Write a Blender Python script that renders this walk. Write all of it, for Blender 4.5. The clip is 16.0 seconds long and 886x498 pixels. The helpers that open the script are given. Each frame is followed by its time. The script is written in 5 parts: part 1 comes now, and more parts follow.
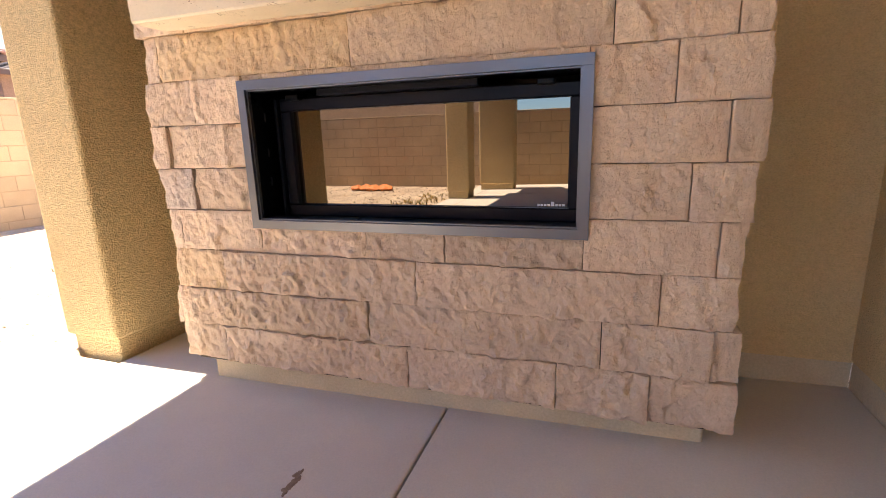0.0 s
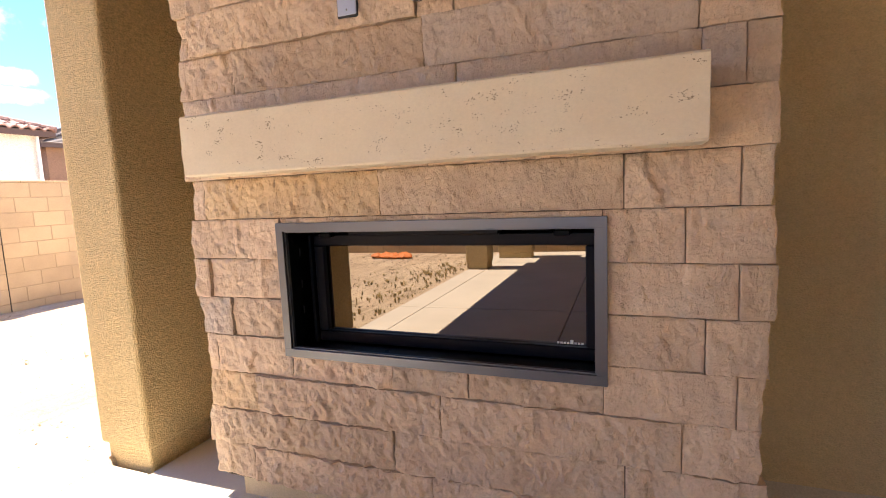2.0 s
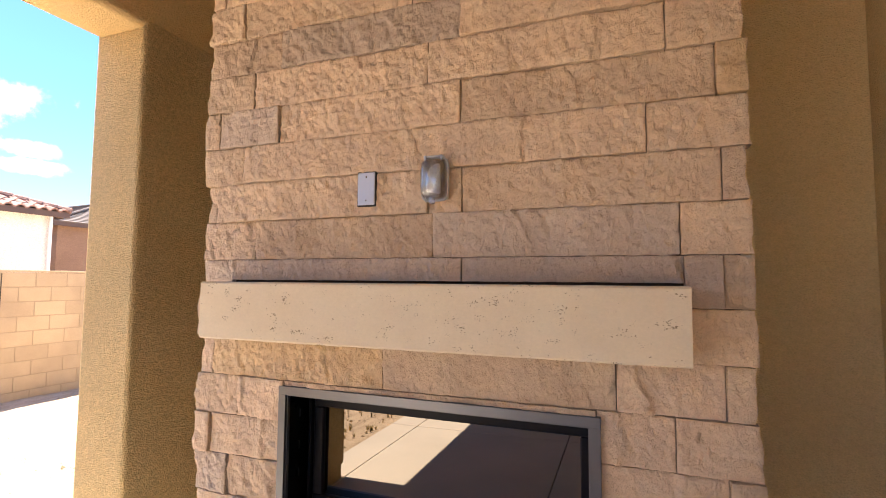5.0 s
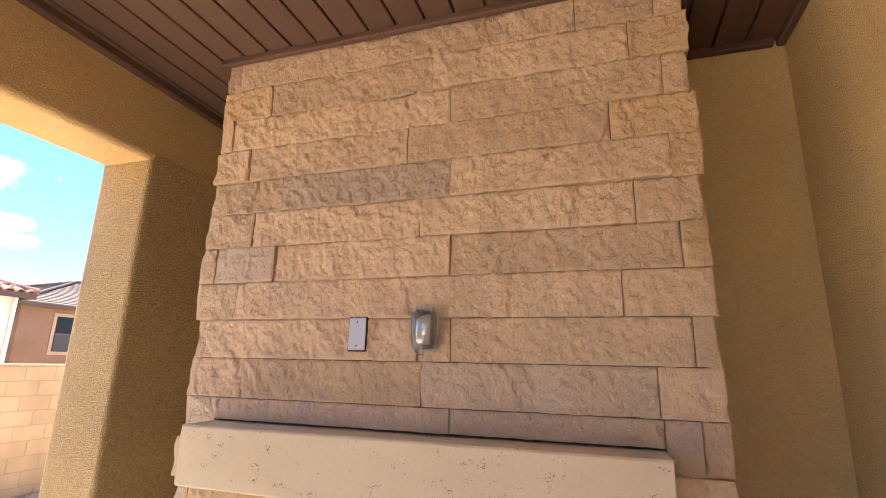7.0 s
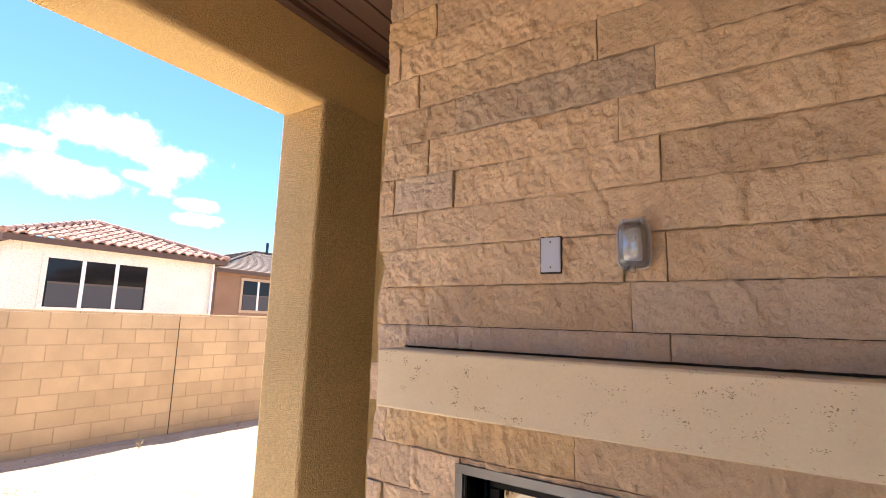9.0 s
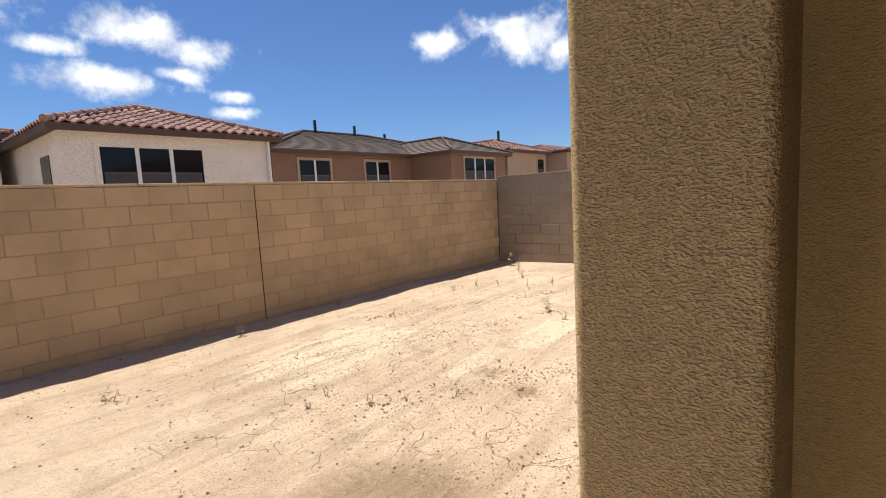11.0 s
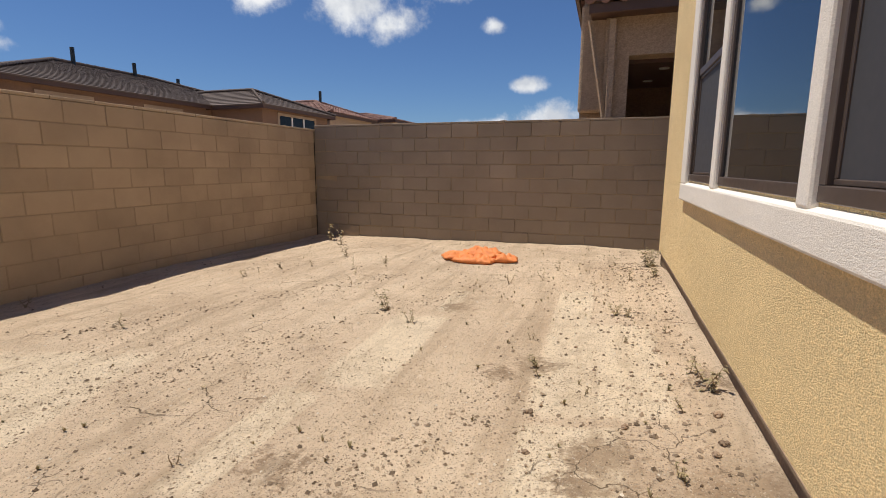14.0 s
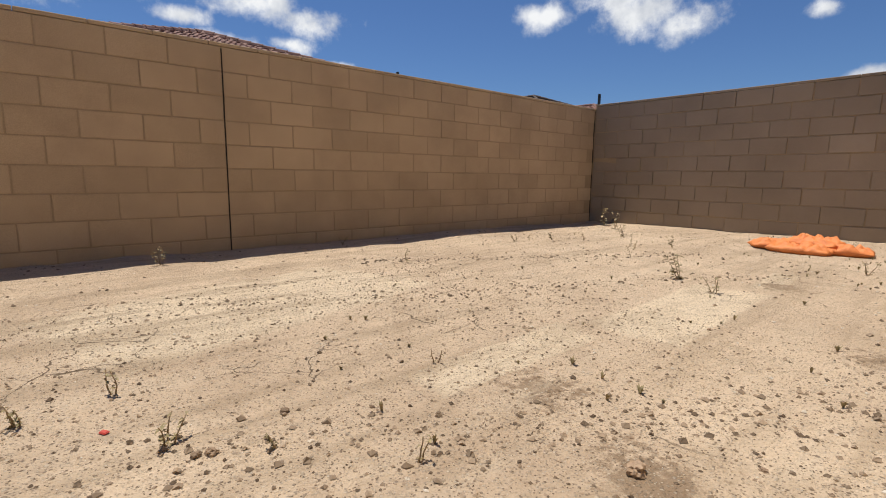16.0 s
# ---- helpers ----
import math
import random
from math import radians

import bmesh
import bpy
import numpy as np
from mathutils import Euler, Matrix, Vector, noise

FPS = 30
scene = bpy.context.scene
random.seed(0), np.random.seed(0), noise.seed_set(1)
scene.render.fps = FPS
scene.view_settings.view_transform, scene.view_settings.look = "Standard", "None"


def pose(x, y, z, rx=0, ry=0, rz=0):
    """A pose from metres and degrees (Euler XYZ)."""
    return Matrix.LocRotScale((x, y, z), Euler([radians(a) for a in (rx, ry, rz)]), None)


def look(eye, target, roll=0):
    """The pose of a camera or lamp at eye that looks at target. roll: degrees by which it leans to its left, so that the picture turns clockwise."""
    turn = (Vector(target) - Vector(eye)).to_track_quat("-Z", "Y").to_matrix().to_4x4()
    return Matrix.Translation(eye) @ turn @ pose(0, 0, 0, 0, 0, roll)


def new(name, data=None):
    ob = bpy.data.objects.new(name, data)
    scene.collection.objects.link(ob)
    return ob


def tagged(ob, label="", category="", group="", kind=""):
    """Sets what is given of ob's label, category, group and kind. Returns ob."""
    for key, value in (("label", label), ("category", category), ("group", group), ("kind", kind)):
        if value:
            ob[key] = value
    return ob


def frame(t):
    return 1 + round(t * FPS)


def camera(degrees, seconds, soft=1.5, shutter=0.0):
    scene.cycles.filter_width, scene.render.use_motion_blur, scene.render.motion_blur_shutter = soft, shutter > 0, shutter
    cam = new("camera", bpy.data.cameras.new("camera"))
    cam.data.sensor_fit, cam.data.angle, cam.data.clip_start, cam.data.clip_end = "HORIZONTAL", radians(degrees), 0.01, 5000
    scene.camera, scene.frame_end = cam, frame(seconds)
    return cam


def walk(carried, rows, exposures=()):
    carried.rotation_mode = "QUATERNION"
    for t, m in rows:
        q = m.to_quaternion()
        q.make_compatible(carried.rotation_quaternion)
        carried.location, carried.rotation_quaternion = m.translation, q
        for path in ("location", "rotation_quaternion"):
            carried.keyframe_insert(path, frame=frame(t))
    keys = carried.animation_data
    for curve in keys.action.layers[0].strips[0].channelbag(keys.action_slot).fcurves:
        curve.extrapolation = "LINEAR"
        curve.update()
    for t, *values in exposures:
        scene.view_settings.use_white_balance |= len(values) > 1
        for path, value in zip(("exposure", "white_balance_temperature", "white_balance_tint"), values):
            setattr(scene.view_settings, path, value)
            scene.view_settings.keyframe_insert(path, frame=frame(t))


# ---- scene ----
cam = camera(85.1, 16.0, soft=1.0)
PATH = [
    (0, (1.525, -1.387, 0.952), (0.891, 0.455, 0.499), -1.8),
    (0.5, (1.523, -1.395, 1.041), (0.863, 0.45, 0.644), -2.2),
    (1, (1.525, -1.398, 1.112), (0.843, 0.451, 0.772), -2.4),
    (1.5, (1.53, -1.413, 1.173), (0.834, 0.44, 0.886), -2.5),
    (2, (1.529, -1.425, 1.235), (0.821, 0.43, 1.003), -2.5),
    (2.5, (1.528, -1.431, 1.287), (0.813, 0.429, 1.113), -2.1),
    (3, (1.538, -1.437, 1.336), (0.812, 0.423, 1.226), -1.5),
    (3.5, (1.539, -1.457, 1.38), (0.819, 0.408, 1.329), -0.8),
    (4, (1.548, -1.469, 1.428), (0.835, 0.4, 1.435), -0.2),
    (6.5, (1.55, -1.588, 1.711), (0.916, 0.272, 2.084), 1.0),
    (7, (1.546, -1.616, 1.761), (0.941, 0.232, 2.229), 1.3),
    (7.5, (1.544, -1.65, 1.816), (0.937, 0.178, 2.355), 1.6),
    (8, (1.556, -1.679, 1.85), (0.873, 0.118, 2.399), 1.9),
    (8.5, (1.547, -1.636, 1.781), (0.691, 0.111, 2.246), 2.0),
    (9, (1.286, -1.529, 1.632), (0.184, 0.113, 1.934), 1.7),
    (9.2, (1.128, -1.483, 1.598), (-0.069, 0.105, 1.81), 1.1),
    (11.3, (-0.725, -0.651, 1.312), (-1.977, 0.887, 1.059), -3.5),
    (11.5, (-0.889, -0.53, 1.299), (-2.02, 1.098, 1.033), -3.7),
    (12, (-1.175, -0.185, 1.256), (-1.971, 1.626, 0.966), -3.9),
    (12.5, (-1.34, 0.062, 1.277), (-1.849, 1.973, 0.982), -3.4),
    (13, (-1.459, 0.215, 1.269), (-1.925, 2.134, 0.953), -2.4),
    (13.5, (-1.474, 0.511, 1.209), (-2.011, 2.407, 0.864), -0.8),
    (14, (-1.459, 0.888, 1.043), (-2.087, 2.757, 0.706), 0.3),
    (14.5, (-1.496, 1.179, 0.75), (-2.261, 2.999, 0.432), 1.2),
    (15, (-1.566, 1.26, 0.62), (-2.525, 2.989, 0.315), 1.4),
    (15.5, (-1.646, 1.203, 0.584), (-2.868, 2.759, 0.292), 1.2),
    (16, (-1.731, 1.123, 0.56), (-3.233, 2.41, 0.262), 0.7),
]
walk(cam, [(t, look(eye, target, roll)) for t, eye, target, roll in PATH],
     exposures=[(0.0, 2.74), (1.0, 2.60), (4.0, 2.44), (6.5, 2.42), (7.5, 2.52), (8.2, 2.52), (9.0, 2.20), (9.6, 2.0), (11.2, 0.32), (11.6, 0.20), (12.2, -0.04), (13.5, -0.04), (16.0, -0.02)])

# ---- world and sun ----
SUN_ELEV, SUN_AZ = radians(73.0), radians(-0.5)
TO_SUN = Vector((-math.cos(SUN_ELEV) * math.cos(SUN_AZ), -math.cos(SUN_ELEV) * math.sin(SUN_AZ), math.sin(SUN_ELEV)))
sun_data = bpy.data.lights.new("sun", "SUN")
sun_data.energy, sun_data.angle, sun_data.color = 5.0, radians(0.53), (1.0, 0.93, 0.82)
sun = new("sun", sun_data)
sun.matrix_world = look(TO_SUN * 30, (0, 0, 0))


def cloud_world():
    """Blue sky with scattered cumulus clouds."""
    w = bpy.data.worlds.new("sky")
    scene.world = w
    w.use_nodes = True
    nt = w.node_tree
    nt.nodes.clear()
    N, L = nt.nodes.new, nt.links.new
    out, bg = N("ShaderNodeOutputWorld"), N("ShaderNodeBackground")
    sky = N("ShaderNodeTexSky")
    sky.sky_type, sky.sun_disc = "NISHITA", False
    sky.sun_elevation = SUN_ELEV
    sky.sun_rotation = math.atan2(TO_SUN.x, TO_SUN.y)
    sky.air_density, sky.dust_density, sky.ozone_density = 1.0, 0.0, 5.0
    co = N("ShaderNodeTexCoord")
    warp = N("ShaderNodeTexNoise")
    warp.inputs["Scale"].default_value, warp.inputs["Detail"].default_value = 13.0, 8.0
    warp.inputs["Roughness"].default_value = 0.62
    L(co.outputs["Generated"], warp.inputs["Vector"])
    total = None
    for az, el, wide, tall in CLOUDS:
        d = (-math.sin(radians(az)) * math.cos(radians(el)), math.cos(radians(az)) * math.cos(radians(el)), math.sin(radians(el)))
        sub = N("ShaderNodeVectorMath")
        sub.operation = "SUBTRACT"
        L(co.outputs["Generated"], sub.inputs[0])
        sub.inputs[1].default_value = d
        rot = N("ShaderNodeVectorRotate")
        rot.rotation_type = "Z_AXIS"
        rot.inputs["Angle"].default_value = -radians(az)
        L(sub.outputs[0], rot.inputs["Vector"])
        sc = N("ShaderNodeVectorMath")
        sc.operation = "MULTIPLY"
        sc.inputs[1].default_value = (1 / radians(wide), 1 / radians(tall), 1 / radians(tall))
        L(rot.outputs[0], sc.inputs[0])
        ln = N("ShaderNodeVectorMath")
        ln.operation = "LENGTH"
        L(sc.outputs[0], ln.inputs[0])
        m = N("ShaderNodeMath")
        m.operation = "SUBTRACT"
        m.inputs[0].default_value = 1.0
        L(ln.outputs["Value"], m.inputs[1])
        if total is None:
            total = m
        else:
            mx = N("ShaderNodeMath")
            mx.operation = "MAXIMUM"
            L(total.outputs[0], mx.inputs[0])
            L(m.outputs[0], mx.inputs[1])
            total = mx
    nz = N("ShaderNodeMath")
    nz.operation = "MULTIPLY_ADD"
    L(warp.outputs["Fac"], nz.inputs[0])
    nz.inputs[1].default_value, nz.inputs[2].default_value = 3.0, -1.35
    ad = N("ShaderNodeMath")
    ad.operation = "ADD"
    L(total.outputs[0], ad.inputs[0])
    L(nz.outputs[0], ad.inputs[1])
    ramp = N("ShaderNodeMapRange")
    ramp.interpolation_type = "SMOOTHSTEP"
    ramp.inputs["From Min"].default_value, ramp.inputs["From Max"].default_value = 0.0, 1.05
    L(ad.outputs[0], ramp.inputs["Value"])
    mix = N("ShaderNodeMix")
    mix.data_type = "RGBA"
    L(ramp.outputs["Result"], mix.inputs["Factor"])
    tint = N("ShaderNodeMix")
    tint.data_type, tint.blend_type = "RGBA", "MULTIPLY"
    tint.inputs["Factor"].default_value = 1.0
    L(sky.outputs[0], tint.inputs["A"])
    tint.inputs["B"].default_value = (0.78, 0.96, 1.24, 1)
    L(tint.outputs["Result"], mix.inputs["A"])
    # thick parts of a cloud are greyer than its thin bright rims
    body, puff = N("ShaderNodeMix"), N("ShaderNodeTexNoise")
    puff.inputs["Scale"].default_value, puff.inputs["Detail"].default_value = 16.0, 5.0
    L(co.outputs["Generated"], puff.inputs["Vector"])
    grey = N("ShaderNodeMapRange")
    grey.inputs["From Min"].default_value, grey.inputs["From Max"].default_value = 0.42, 0.62
    L(puff.outputs["Fac"], grey.inputs["Value"])
    body.data_type = "RGBA"
    L(grey.outputs["Result"], body.inputs["Factor"])
    body.inputs["A"].default_value, body.inputs["B"].default_value = (14.2, 14.4, 14.6, 1), (9.6, 10.1, 11.0, 1)
    L(body.outputs["Result"], mix.inputs["B"])
    L(mix.outputs["Result"], bg.inputs["Color"])
    bg.inputs["Strength"].default_value = 0.065
    L(bg.outputs[0], out.inputs["Surface"])


# azimuth to the left of +y, elevation, half-widths across and up, in degrees
CLOUDS = [(27.6, 17.0, 6.5, 2.9), (24.0, 15.6, 4.2, 2.2), (31.0, 18.0, 4.6, 1.5), (38.9, 16.9, 3.4, 1.6), (17.1, 18.3, 2.6, 1.2), (12.8, 15.1, 1.6, 0.9),
          (9.1, 8.9, 2.0, 0.9), (6.5, 5.6, 5.5, 1.5), (13.0, 4.6, 4.0, 0.9), (69.5, 17.3, 4.6, 2.2), (64.6, 15.6, 4.2, 1.8), (73.0, 12.8, 7.5, 1.5),
          (66.6, 13.6, 3.0, 1.1), (61.0, 11.6, 2.0, 0.8), (61.5, 10.0, 2.4, 0.7), (77.0, 15.2, 3.0, 0.9), (86, 18, 8, 3), (104, 13, 10, 4), (-20, 24, 10, 4),
          (130, 25, 14, 6), (170, 18, 14, 5), (215, 28, 12, 6), (260, 20, 14, 5), (300, 30, 12, 5), (18, 28, 5, 2), (50, 30, 8, 4)]
cloud_world()


# ---- materials ----
def nodes_of(name):
    m = bpy.data.materials.new(name)
    m.use_nodes = True
    return m, m.node_tree, m.node_tree.nodes["Principled BSDF"]


def setin(node, **kw):
    for k, v in kw.items():
        node.inputs[k.replace("_", " ")].default_value = v


def surf(name, c1, c2, rough=0.85, large=1.5, fine=60.0, bump=0.4, depth=0.006, metal=0.0, piece=0.0, stretch=(1, 1, 1),
         grit=0.35, spec=0.3, pits=0.0, pit_scale=90.0, pit_color=(0.1, 0.08, 0.06)):
    """A worn surface: c1 to c2 in broad stains, fine grain in colour and relief, each piece a little lighter or darker."""
    m, nt, bs = nodes_of(name)
    N, L = nt.nodes.new, nt.links.new
    geo = N("ShaderNodeNewGeometry")
    mp = N("ShaderNodeMapping")
    mp.inputs["Scale"].default_value = stretch
    L(geo.outputs["Position"], mp.inputs["Vector"])
    a, b = N("ShaderNodeTexNoise"), N("ShaderNodeTexNoise")
    setin(a, Scale=large, Detail=5.0, Roughness=0.6)
    setin(b, Scale=fine, Detail=5.0, Roughness=0.68)
    L(mp.outputs[0], a.inputs["Vector"])
    L(mp.outputs[0], b.inputs["Vector"])
    r = N("ShaderNodeMapRange")
    setin(r, From_Min=0.3, From_Max=0.7)
    L(a.outputs["Fac"], r.inputs["Value"])
    mix = N("ShaderNodeMix")
    mix.data_type = "RGBA"
    L(r.outputs[0], mix.inputs["Factor"])
    mix.inputs["A"].default_value, mix.inputs["B"].default_value = (*c1, 1), (*c2, 1)
    g = N("ShaderNodeMapRange")
    setin(g, From_Min=0.25, From_Max=0.75, To_Min=1 - grit, To_Max=1 + grit)
    L(b.outputs["Fac"], g.inputs["Value"])
    last = g
    if piece:
        info = N("ShaderNodeObjectInfo")
        pr = N("ShaderNodeMapRange")
        setin(pr, To_Min=1 - piece, To_Max=1 + piece)
        L(info.outputs["Random"], pr.inputs["Value"])
        mul = N("ShaderNodeMath")
        mul.operation = "MULTIPLY"
        L(g.outputs[0], mul.inputs[0])
        L(pr.outputs[0], mul.inputs[1])
        last = mul
    sc = N("ShaderNodeVectorMath")
    sc.operation = "SCALE"
    L(mix.outputs["Result"], sc.inputs[0])
    L(last.outputs[0], sc.inputs["Scale"])
    color = sc.outputs[0]
    height = b.outputs["Fac"]
    if pits:
        v = N("ShaderNodeTexNoise")
        setin(v, Scale=pit_scale, Detail=2.0, Roughness=0.5)
        L(mp.outputs[0], v.inputs["Vector"])
        where = N("ShaderNodeTexNoise")
        setin(where, Scale=pit_scale * 0.12, Detail=2.0)
        L(mp.outputs[0], where.inputs["Vector"])
        s = N("ShaderNodeMath")
        s.operation = "ADD"
        L(v.outputs["Fac"], s.inputs[0])
        L(where.outputs["Fac"], s.inputs[1])
        pm = N("ShaderNodeMapRange")
        setin(pm, From_Min=1.25, From_Max=1.31, To_Min=0.0, To_Max=pits)
        L(s.outputs[0], pm.inputs["Value"])
        pmx = N("ShaderNodeMix")
        pmx.data_type = "RGBA"
        L(pm.outputs[0], pmx.inputs["Factor"])
        L(color, pmx.inputs["A"])
        pmx.inputs["B"].default_value = (*pit_color, 1)
        color = pmx.outputs["Result"]
        hh = N("ShaderNodeMath")
        hh.operation = "SUBTRACT"
        L(b.outputs["Fac"], hh.inputs[0])
        L(pm.outputs[0], hh.inputs[1])
        height = hh.outputs[0]
    L(color, bs.inputs["Base Color"])
    bp = N("ShaderNodeBump")
    setin(bp, Strength=bump, Distance=depth)
    L(height, bp.inputs["Height"])
    L(bp.outputs[0], bs.inputs["Normal"])
    setin(bs, Roughness=rough, Metallic=metal)
    bs.inputs["Specular IOR Level"].default_value = spec
    return m


def plain(name, c, rough=0.5, metal=0.0, spec=0.5, ior=1.5, vary=0.08):
    m, nt, bs = nodes_of(name)
    n = nt.nodes.new("ShaderNodeTexNoise")
    setin(n, Scale=25.0, Detail=3.0)
    geo = nt.nodes.new("ShaderNodeNewGeometry")
    nt.links.new(geo.outputs["Position"], n.inputs["Vector"])
    r = nt.nodes.new("ShaderNodeMapRange")
    setin(r, To_Min=max(0.0, rough - vary), To_Max=rough + vary)
    nt.links.new(n.outputs["Fac"], r.inputs["Value"])
    nt.links.new(r.outputs[0], bs.inputs["Roughness"])
    bs.inputs["Base Color"].default_value = (*c, 1)
    setin(bs, Metallic=metal, IOR=ior)
    bs.inputs["Specular IOR Level"].default_value = spec
    return m


def stucco(name, c, sand=190.0, depth=0.022, vary=0.06, pit_shade=0.76):
    """Sand-finish stucco: rounded grains of about half a centimetre and slow trowel waves."""
    m, nt, bs = nodes_of(name)
    N, L = nt.nodes.new, nt.links.new
    geo = N("ShaderNodeNewGeometry")
    mp = N("ShaderNodeMapping")
    mp.inputs["Scale"].default_value = (0.75, 0.75, 1.1)
    L(geo.outputs["Position"], mp.inputs["Vector"])
    v, n, big = N("ShaderNodeTexNoise"), N("ShaderNodeTexNoise"), N("ShaderNodeTexNoise")
    setin(v, Scale=sand, Detail=3.0, Roughness=0.5)
    setin(n, Scale=sand * 0.38, Detail=2.0, Roughness=0.6)
    setin(big, Scale=1.6, Detail=4.0)
    for x in (v, n, big):
        L(mp.outputs[0], x.inputs["Vector"])
    s = N("ShaderNodeMath")
    s.operation = "MULTIPLY_ADD"
    L(n.outputs["Fac"], s.inputs[0])
    s.inputs[1].default_value = 0.6
    L(v.outputs["Fac"], s.inputs[2])
    bp = N("ShaderNodeBump")
    setin(bp, Strength=1.0, Distance=depth)
    L(s.outputs[0], bp.inputs["Height"])
    L(bp.outputs[0], bs.inputs["Normal"])
    r = N("ShaderNodeMapRange")
    setin(r, From_Min=0.3, From_Max=0.7, To_Min=1 - vary, To_Max=1 + vary)
    L(big.outputs["Fac"], r.inputs["Value"])
    # Hollows between grains get a darker colour, painting in their shade.
    r2 = N("ShaderNodeMapRange")
    setin(r2, From_Min=0.52, From_Max=1.08, To_Min=pit_shade, To_Max=2.05 - pit_shade)
    L(s.outputs[0], r2.inputs["Value"])
    mu = N("ShaderNodeMath")
    mu.operation = "MULTIPLY"
    L(r.outputs[0], mu.inputs[0])
    L(r2.outputs[0], mu.inputs[1])
    sc = N("ShaderNodeVectorMath")
    sc.operation = "SCALE"
    sc.inputs[0].default_value = c
    L(mu.outputs[0], sc.inputs["Scale"])
    L(sc.outputs[0], bs.inputs["Base Color"])
    setin(bs, Roughness=0.9)
    bs.inputs["Specular IOR Level"].default_value = 0.2
    return m


# One ochre paint; patio shade and outdoor sun are put into three tones.
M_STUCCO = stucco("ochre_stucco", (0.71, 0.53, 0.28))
M_STUCCO_DASH_SUNLIT = stucco("dashed_sunlit_ochre_stucco", (0.80, 0.615, 0.335), 210.0, 0.010, pit_shade=0.78)
M_STUCCO_FINE_SHADED = stucco("fine_shaded_ochre_stucco", (0.67, 0.492, 0.25), depth=0.006, pit_shade=0.9)
M_STUCCO_TRIM = stucco("white_trim_stucco", (0.82, 0.77, 0.69), 240.0, 0.0022, pit_shade=0.92)
M_STUCCO_WHITE = stucco("white_stucco", (0.74, 0.68, 0.60), 60.0, 0.01)
M_STUCCO_BROWN = stucco("brown_stucco", (0.25, 0.152, 0.10), 60.0, 0.01)
M_STUCCO_TAN = stucco("tan_stucco", (0.42, 0.31, 0.215), 60.0, 0.01)
M_STONE = surf("split_stone", (0.78, 0.592, 0.415), (0.62, 0.46, 0.333), 0.9, 6.0, 88.0, 1.0, 0.0095, piece=0.12, grit=0.10, stretch=(1.15, 1.0, 0.85))
M_CORE = surf("stone_joint", (0.10, 0.075, 0.055), (0.08, 0.06, 0.045), 0.95, 8.0, 60.0, 0.3)
M_STONE_GOLD = surf("gold_split_stone", (0.77, 0.57, 0.35), (0.65, 0.46, 0.29), 0.9, 7.0, 88.0, 1.0, 0.0095, piece=0.08, grit=0.10, stretch=(1.15, 1.0, 0.85))
M_STONE_GREY = surf("grey_split_stone", (0.66, 0.53, 0.42), (0.56, 0.445, 0.36), 0.9, 7.0, 88.0, 1.0, 0.0095, piece=0.08, grit=0.10, stretch=(1.15, 1.0, 0.85))
M_CAST = surf("cast_stone", (0.78, 0.68, 0.51), (0.71, 0.60, 0.44), 0.8, 3.0, 120.0, 0.2, 0.002, grit=0.05, pits=0.85, pit_scale=210.0,
              pit_color=(0.2, 0.14, 0.08), stretch=(0.9, 1, 1.3))
M_SLAB = surf("broom_finish_concrete", (0.64, 0.575, 0.49), (0.55, 0.49, 0.415), 0.8, 1.3, 160.0, 0.25, 0.002, grit=0.08, piece=0.03)
M_CURB = surf("bare_footing", (0.66, 0.54, 0.36), (0.55, 0.44, 0.29), 0.9, 6.0, 120.0, 0.4, 0.003, grit=0.15)
# Dark brown holds the shade below the stucco; also colours the slab smear.
M_FOUND = surf("shaded_foundation_and_smear", (0.30, 0.22, 0.15), (0.20, 0.145, 0.10), 0.95, 6.0, 90.0, 0.5, 0.004, grit=0.25)
M_BLOCK = surf("tan_concrete_block", (0.53, 0.405, 0.265), (0.41, 0.31, 0.205), 0.92, 1.4, 140.0, 0.5, 0.003, grit=0.16, piece=0.07)
# Darker copy of the tan block: the north wall's shade put into colour.
M_BLOCK_SHADED = surf("shaded_concrete_block", (0.345, 0.282, 0.215), (0.275, 0.225, 0.172), 0.92, 1.4, 140.0, 0.5, 0.003, grit=0.16, piece=0.05)
M_MORTAR = surf("grey_mortar", (0.41, 0.315, 0.205), (0.33, 0.25, 0.165), 0.95, 5.0, 120.0, 0.4, 0.003, grit=0.2)
M_PLANK = surf("brown_painted_plank", (0.140, 0.082, 0.062), (0.118, 0.069, 0.052), 0.55, 2.0, 90.0, 0.12, 0.001, grit=0.08, stretch=(1, 0.08, 1))
M_STEEL = plain("brushed_dark_steel", (0.155, 0.161, 0.18), 0.36, 0.9)
M_BLACK = plain("black_painted_steel", (0.003, 0.003, 0.0035), 0.3, 0.0, 0.12)
M_FRAME_NAVY = plain("dark_blue_black_steel", (0.006, 0.006, 0.010), 0.35, 0.0, 0.14)
M_MIRROR = plain("smoked_mirror_glass", (0.172, 0.150, 0.130), 0.0, 1.0, vary=0.0)
M_MARK = plain("pale_print", (0.7, 0.68, 0.64), 0.6)
M_PLATE = plain("grey_cover_plate", (0.52, 0.56, 0.65), 0.35, 0.3)
M_GREY_PLASTIC = plain("pale_grey_plastic", (0.55, 0.55, 0.57), 0.4)
M_SCREW = plain("bright_screw", (0.8, 0.8, 0.8), 0.25, 1.0)
M_GASKET = plain("black_gasket", (0.02, 0.02, 0.02), 0.6)
M_WHITE_PLASTIC = plain("white_plastic", (0.75, 0.73, 0.70), 0.4)
M_BRONZE = plain("dark_bronze_vinyl", (0.085, 0.062, 0.05), 0.4)
